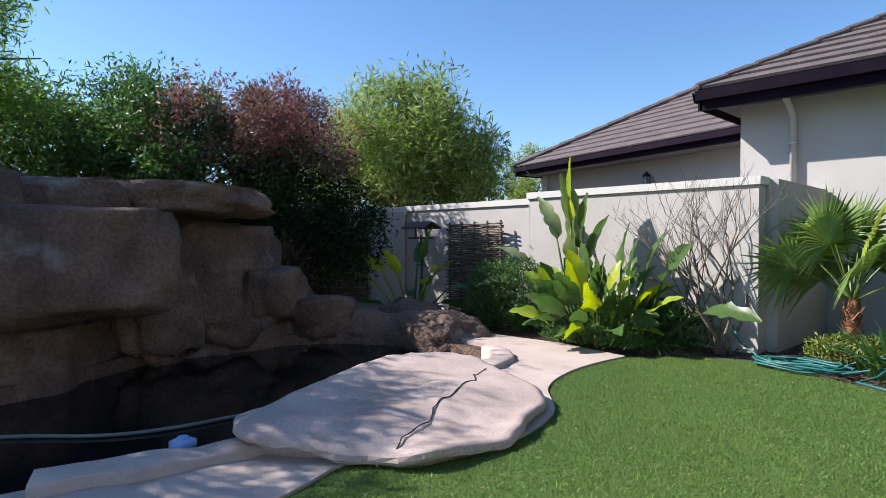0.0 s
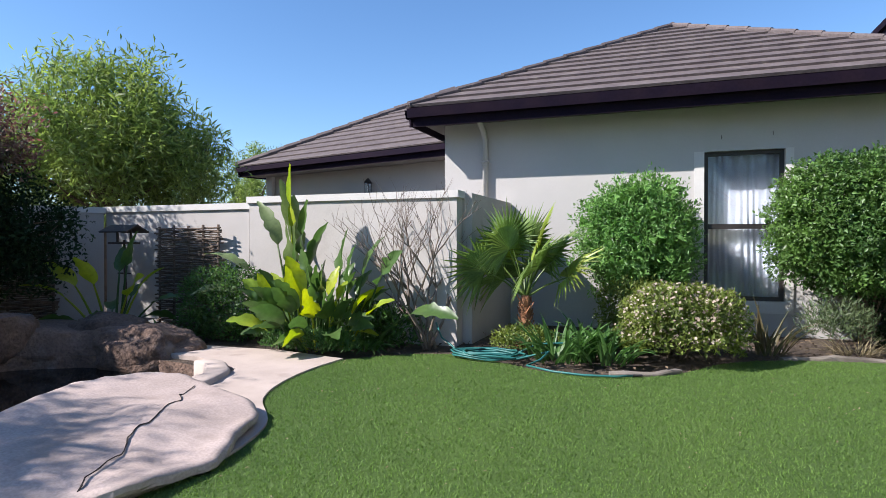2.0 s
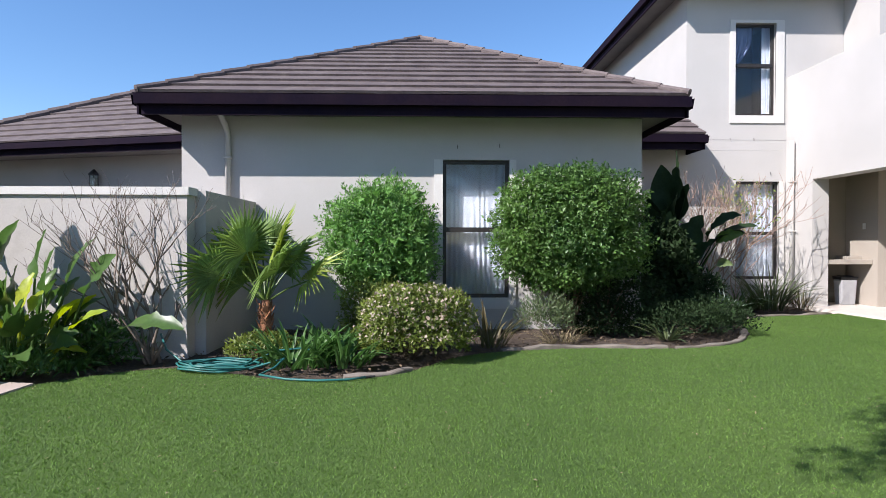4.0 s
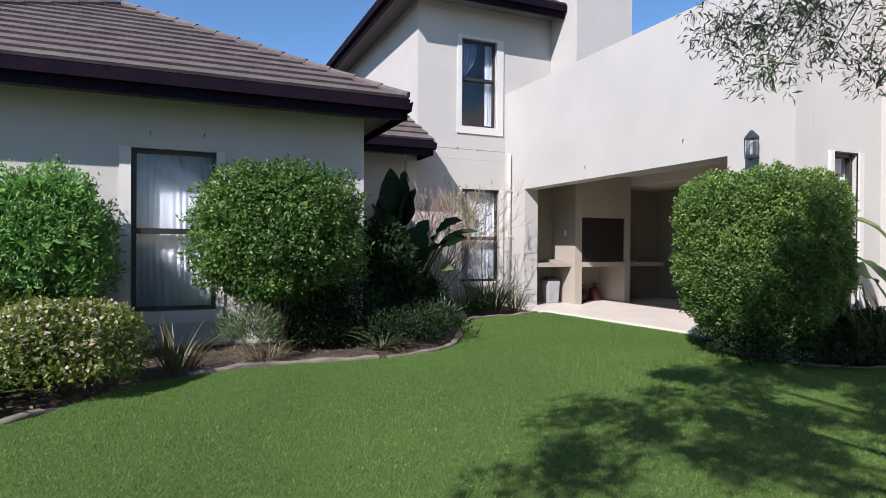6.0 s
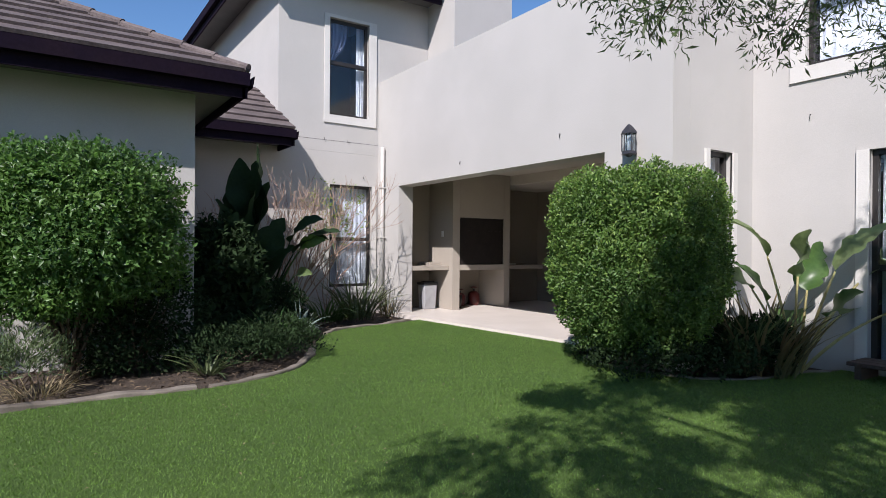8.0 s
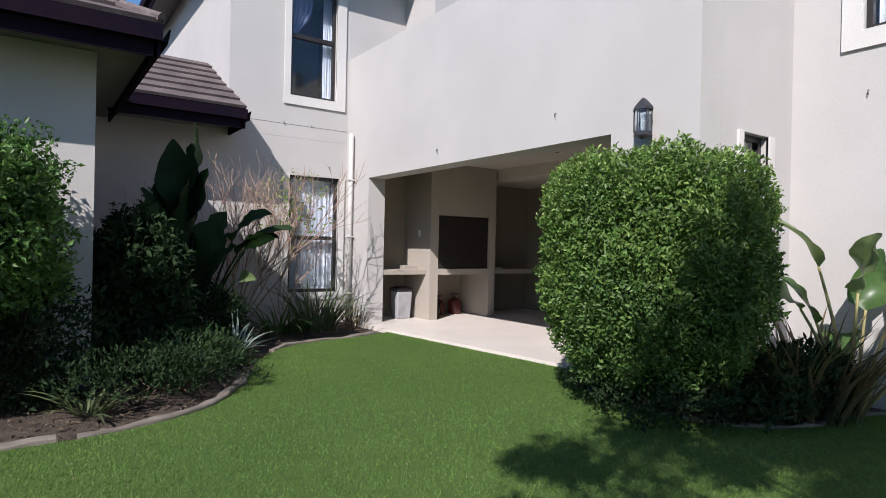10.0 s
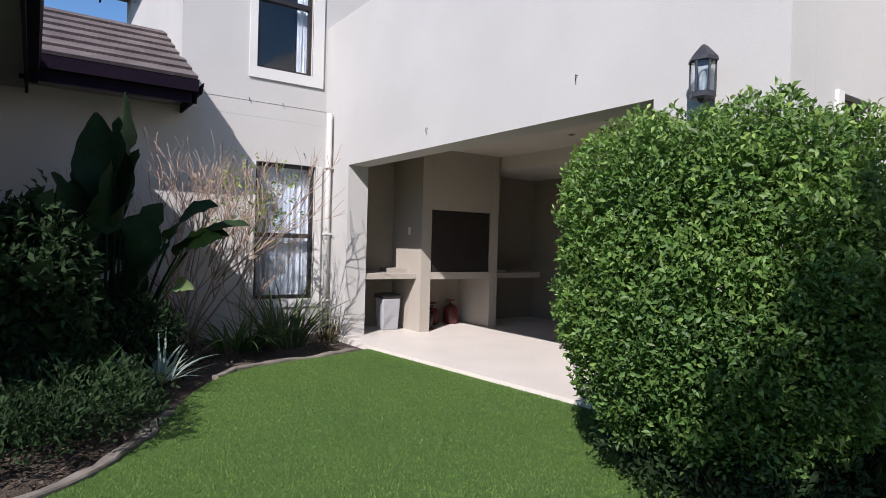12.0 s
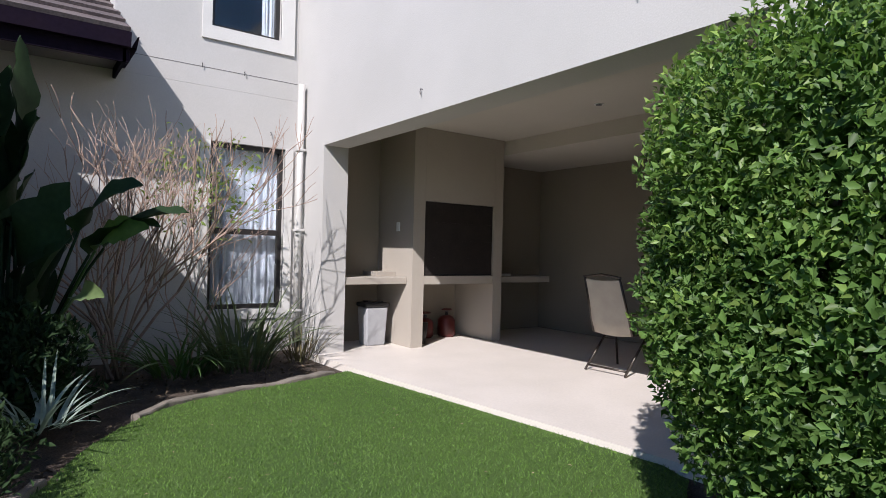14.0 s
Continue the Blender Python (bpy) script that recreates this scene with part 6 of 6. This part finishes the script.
def floater(x, y):
    r = thing("pool_floater", "small pale blue plastic chlorine floater in the pool", "floater")
    r.location = (x, y, -0.17)
    bpy.context.view_layer.update()
    bm = bmesh.new()
    tube(bm, [(x, y, -0.20), (x, y, -0.165), (x, y, -0.13), (x, y, -0.115)], [0.06, 0.085, 0.085, 0.05], 18)
    part("float_ring", bm, M_BLUE, r, smooth=True)
    bm = bmesh.new()
    tube(bm, [(x, y, -0.115), (x, y, -0.10)], [0.045, 0.035], 14)
    part("cap", bm, M_BLUE, r)


floater(-3.30, 1.82)


def lantern(x, y, z, out, label, size=1.0):
    """A six-sided wall lantern: bracket, base, glass panes between bars, pointed roof."""
    r = thing("wall_lantern", label, "lantern", "wall lanterns")
    o = Vector((*out, 0)).normalized()
    c = Vector((x, y, z)) + o * 0.13 * size
    r.location = (x, y, z)
    bpy.context.view_layer.update()
    bm = bmesh.new()
    tube(bm, [Vector((x, y, z + 0.02)), Vector((x, y, z + 0.02)) + o * 0.1 * size, c], 0.014 * size, 8)
    part("bracket", bm, M_LAMPMETAL, r)
    bm = bmesh.new()
    tube(bm, [c + Vector((0, 0, q * size)) for q in (-0.03, -0.01, 0.0, 0.035)], [0.02 * size, 0.05 * size, 0.088 * size, 0.085 * size], 6)
    part("base", bm, M_LAMPMETAL, r)
    top, bot = 0.235 * size, 0.036 * size
    for i in range(6):
        a0, a1 = math.pi / 3 * i, math.pi / 3 * (i + 1)
        p0 = Vector((math.cos(a0), math.sin(a0), 0)) * 0.078 * size
        p1 = Vector((math.cos(a1), math.sin(a1), 0)) * 0.078 * size
        bm = bmesh.new()
        tube(bm, [c + p0 + Vector((0, 0, bot)), c + p0 + Vector((0, 0, top))], 0.007 * size, 5)
        part("bar", bm, M_LAMPMETAL, r)
        bm = bmesh.new()
        q = [c + p0 * 0.98 + Vector((0, 0, bot)), c + p1 * 0.98 + Vector((0, 0, bot)), c + p1 * 0.98 + Vector((0, 0, top)), c + p0 * 0.98 + Vector((0, 0, top))]
        n = ((p0 + p1) / 2).normalized() * 0.003
        hi, lo = [bm.verts.new(v) for v in q], [bm.verts.new(v - n) for v in q]
        bm.faces.new(hi), bm.faces.new(lo[::-1])
        for k in range(4):
            bm.faces.new((hi[k], hi[(k + 1) % 4], lo[(k + 1) % 4], lo[k]))
        part("pane", bm, M_GLASS, r)
    bm = bmesh.new()
    tube(bm, [c + Vector((0, 0, q * size)) for q in (0.236, 0.262, 0.30, 0.335, 0.35)], [0.098 * size, 0.092 * size, 0.06 * size, 0.028 * size, 0.010 * size], 6)
    part("roof_cap", bm, M_LAMPMETAL, r)
    bm = bmesh.new()
    tube(bm, [c + Vector((0, 0, q * size)) for q in (0.04, 0.07, 0.12, 0.16, 0.18)], [0.014 * size, 0.022 * size, 0.024 * size, 0.018 * size, 0.006 * size], 10)
    part("bulb", bm, M_WHITE, r)


lantern(FX, 6.37, 2.42, (-1, 0), "dark metal six-sided wall lantern above the hedge")
lantern(-5.74, 13.05, 2.38, (-0.26, -0.97), "dark metal six-sided wall lantern on the rear house", 1.1)

# low timber step before the garden window
st = thing("timber_step", "dark timber step below the garden window", "step")
for i in range(3):
    part("board", boxes((9.70 + i * 0.155, 9.70 + i * 0.155 + 0.148, 3.55, 4.62, 0.14, 0.18), bevel=0.006), M_WOOD, st)
for y in (3.65, 4.52):
    part("bearer", boxes((9.72, 10.14, y - 0.03, y + 0.03, 0.0, 0.139)), M_WOOD, st)


# ---- patio things ----
def waste_bin(x, y):
    r = thing("waste_bin", "grey plastic waste bin with a black lid under the counter", "bin")
    r.location = (x, y, PZ)
    bpy.context.view_layer.update()
    bm = bmesh.new()
    box(bm, x - 0.16, x + 0.16, y - 0.13, y + 0.13, PZ, PZ + 0.50, 0.02)
    for v in bm.verts:
        f = 0.84 + 0.16 * (v.co.z - PZ) / 0.5
        v.co.x, v.co.y = x + (v.co.x - x) * f, y + (v.co.y - y) * f
    part("body", bm, M_BIN, r, smooth=False)
    bm = bmesh.new()
    box(bm, x - 0.175, x + 0.175, y - 0.145, y + 0.145, PZ + 0.502, PZ + 0.56, 0.02)
    lid = part("lid", bm, M_BINLID, r, "black lid")
    part("flap", boxes((x - 0.11, x + 0.11, y - 0.09, y + 0.09, PZ + 0.562, PZ + 0.58), bevel=0.006), M_BINLID, lid)


waste_bin(9.45, 12.33)


def sling_chair(x, y, turn):
    """A stacking garden chair: bent tube frame and a one-piece sling."""
    r = thing("garden_chair", "bronze tube garden chair with a beige sling seat", "chair")
    parts = []
    for s in (-1, 1):
        bm = bmesh.new()
        tube(bm, [(s * 0.24, 0.26, 0.013), (s * 0.25, 0.22, 0.44), (s * 0.245, -0.18, 0.42), (s * 0.235, -0.27, 0.70), (s * 0.22, -0.38, 1.02)], 0.013, 8)
        parts.append(part("side_frame", bm, M_CHAIRMETAL, r, smooth=True))
        bm = bmesh.new()
        tube(bm, [(s * 0.25, 0.10, 0.435), (s * 0.25, -0.30, 0.013)], 0.013, 8)
        parts.append(part("rear_leg", bm, M_CHAIRMETAL, r, smooth=True))
        bm = bmesh.new()
        tube(bm, [(s * 0.255, 0.24, 0.40), (s * 0.29, 0.22, 0.64), (s * 0.29, -0.05, 0.66), (s * 0.25, -0.25, 0.64)], 0.012, 8)
        parts.append(part("armrest", bm, M_CHAIRMETAL, r, smooth=True))
    bm = bmesh.new()
    rows = [(0.24, 0.425), (0.05, 0.405), (-0.17, 0.415), (-0.23, 0.56), (-0.28, 0.74), (-0.37, 1.0)]
    top = [[bm.verts.new((u * 0.235, yy, zz - 0.02 * (1 - u * u) + 0.004)) for u in (-1, -0.5, 0, 0.5, 1)] for yy, zz in rows]
    low = [[bm.verts.new((u * 0.235, yy - 0.003, zz - 0.02 * (1 - u * u) - 0.004)) for u in (-1, -0.5, 0, 0.5, 1)] for yy, zz in rows]
    for g in (top, low):
        for a, b in zip(g, g[1:]):
            for i in range(4):
                bm.faces.new((a[i], a[i + 1], b[i + 1], b[i]))
    parts.append(part("sling", bm, M_CHAIRMESH, r, "beige woven sling", smooth=True))
    for yy, zz, n in ((-0.38, 1.02, "top_rail"), (0.22, 0.40, "front_rail"), (-0.26, 0.06, "foot_rail")):
        bm = bmesh.new()
        tube(bm, [(-0.235, yy, zz), (0, yy, zz + (0.03 if n == "top_rail" else 0)), (0.235, yy, zz)], 0.012, 8)
        parts.append(part(n, bm, M_CHAIRMETAL, r, smooth=True))
    r.matrix_basis = pose(x, y, PZ, 0, 0, turn)


sling_chair(10.95, 9.50, 272)

# things stored in the recess under the fire
for x, y, h, w, m, nm, lab, cat in ((10.80, 12.52, 0.40, 0.13, M_RED, "gas_bottle", "red enamelled gas bottle under the barbecue", "gas bottle"), (10.45, 12.56, 0.36, 0.12, M_RED, "gas_bottle", "dull red gas bottle in shade under the barbecue", "gas bottle")):
    r = thing(nm, lab, cat)
    r.location = (x, y, PZ)
    bpy.context.view_layer.update()
    bm = bmesh.new()
    tube(bm, [(x, y, PZ), (x, y, PZ + 0.03), (x, y, PZ + h * 0.62), (x, y, PZ + h * 0.74), (x, y, PZ + h * 0.80)], [w * 0.8, w, w, w * 0.7, w * 0.3], 18)
    part("body", bm, m, r, smooth=True)
    bm = bmesh.new()
    tube(bm, [(x, y, PZ + h * 0.80), (x, y, PZ + h * 0.92)], 0.022, 10)
    part("valve", bm, M_LAMPMETAL, r)
    bm = bmesh.new()
    ring = [(x + 0.075 * math.cos(q), y + 0.075 * math.sin(q), PZ + h) for q in [k * math.pi / 8 for k in range(17)]]
    tube(bm, ring, 0.010, 6)
    part("collar", bm, m, r)
bt = thing("ash_bucket", "dark metal ash bucket beside the pier", "bucket")
bm = bmesh.new()
tube(bm, [(10.08, 12.15, PZ), (10.08, 12.15, PZ + 0.28)], [0.085, 0.115], 16)
part("body", bm, M_STEEL, bt, smooth=True)
bm = bmesh.new()
tube(bm, [(10.08 + 0.115 * math.cos(k * math.pi / 8), 12.15, PZ + 0.28 + 0.10 * math.sin(k * math.pi / 8)) for k in range(9)], 0.004, 5)
part("handle", bm, M_LAMPMETAL, bt)
sw = thing("light_switch", "white plastic light switch on the barbecue pier", "switch")
part("plate", boxes((9.728, 9.739, 12.16, 12.24, 1.55, 1.67), bevel=0.003), M_WHITE, sw)
part("rocker", boxes((9.722, 9.727, 12.185, 12.215, 1.585, 1.635)), M_WHITE, sw)
tr = thing("serving_tray", "pale tray lying on the side counter", "tray")
part("dish", boxes((11.42, 11.72, 12.15, 12.38, 0.951, 0.965), bevel=0.004), M_WHITE, tr)
for yy in (12.15, 12.36):
    part("rim", boxes((11.42, 11.72, yy, yy + 0.02, 0.966, 0.985)), M_WHITE, tr)

# fallen leaves and pale specks on lawn and paving
rng2 = np.random.default_rng(3)
px, py = rng2.uniform(-2.3, 8.4, 900), rng2.uniform(1.5, 10.8, 900)
okp = inside(px, py, LAWN)
px, py = px[okp], py[okp]
pos = np.stack([px, py, np.full(len(px), 0.028)], 1)
dd = np.stack([rng2.normal(size=len(px)), rng2.normal(size=len(px)), rng2.normal(size=len(px)) * 0.2], 1)
tagged(link_mesh("leaf_litter", leaf_mesh("leaf_litter", pos, dd, np.tile([0.0, 0.0, 1.0], (len(px), 1)), rng2.uniform(0.012, 0.035, len(px)), rng2.uniform(0.006, 0.014, len(px))), L_DRY), "scattered pale dry leaf bits on the lawn", "leaf litter", kind="stuff")
px, py = rng2.uniform(-2.4, 8.3, 9000), rng2.uniform(5.9, 12.5, 9000)
okp = ~inside(px, py, LAWN) & (py < 9.4) & (px > -2.3) | (px > 4.4) & (py < 12.7) & ~inside(px, py, LAWN) & (px < 8.4)
px, py = px[okp], py[okp]
pos = np.stack([px, py, np.full(len(px), -0.022) + rng2.random(len(px)) * 0.03], 1)
dd = np.stack([rng2.normal(size=len(px)), rng2.normal(size=len(px)), rng2.normal(size=len(px)) * 0.35], 1)
tagged(link_mesh("mulch", leaf_mesh("mulch", pos, dd, np.tile([0.0, 0.0, 1.0], (len(px), 1)) + rng2.normal(size=(len(px), 3)) * 0.4, rng2.uniform(0.03, 0.08, len(px)), rng2.uniform(0.01, 0.03, len(px))), L_MULCH), "brown leaf mulch on the flower beds", "mulch", kind="stuff")


# small dark wall ties left in the plaster
for x, y, z, o in ((7.35, CY, 3.46, (0, -1)), (7.85, CY, 3.45, (0, -1)), (8.2, CY, 2.75, (0, -1)), (FX, 9.9, 2.75, (-1, 0)), (FX, 7.6, 2.86, (-1, 0)), (RX, 5.2, 2.9, (-1, 0)), (RX, 4.4, 3.05, (-1, 0)), (1.52, AY, 2.72, (0, -1)), (2.15, AY, 2.74, (0, -1))):
    h = thing("wall_hook", "small dark metal hook fixed to the plaster wall", "hook", "wall hooks")
    h.location = (x, y, z)
    bpy.context.view_layer.update()
    bm = bmesh.new()
    d = Vector((*o, 0))
    p = Vector((x, y, z))
    tube(bm, [p - d * 0.01, p + d * 0.022, p + d * 0.026 + Vector((0, 0, -0.025)), p + d * 0.02 + Vector((0, 0, -0.05))], 0.0045, 6)
    part("pin", bm, M_FRAME, h)
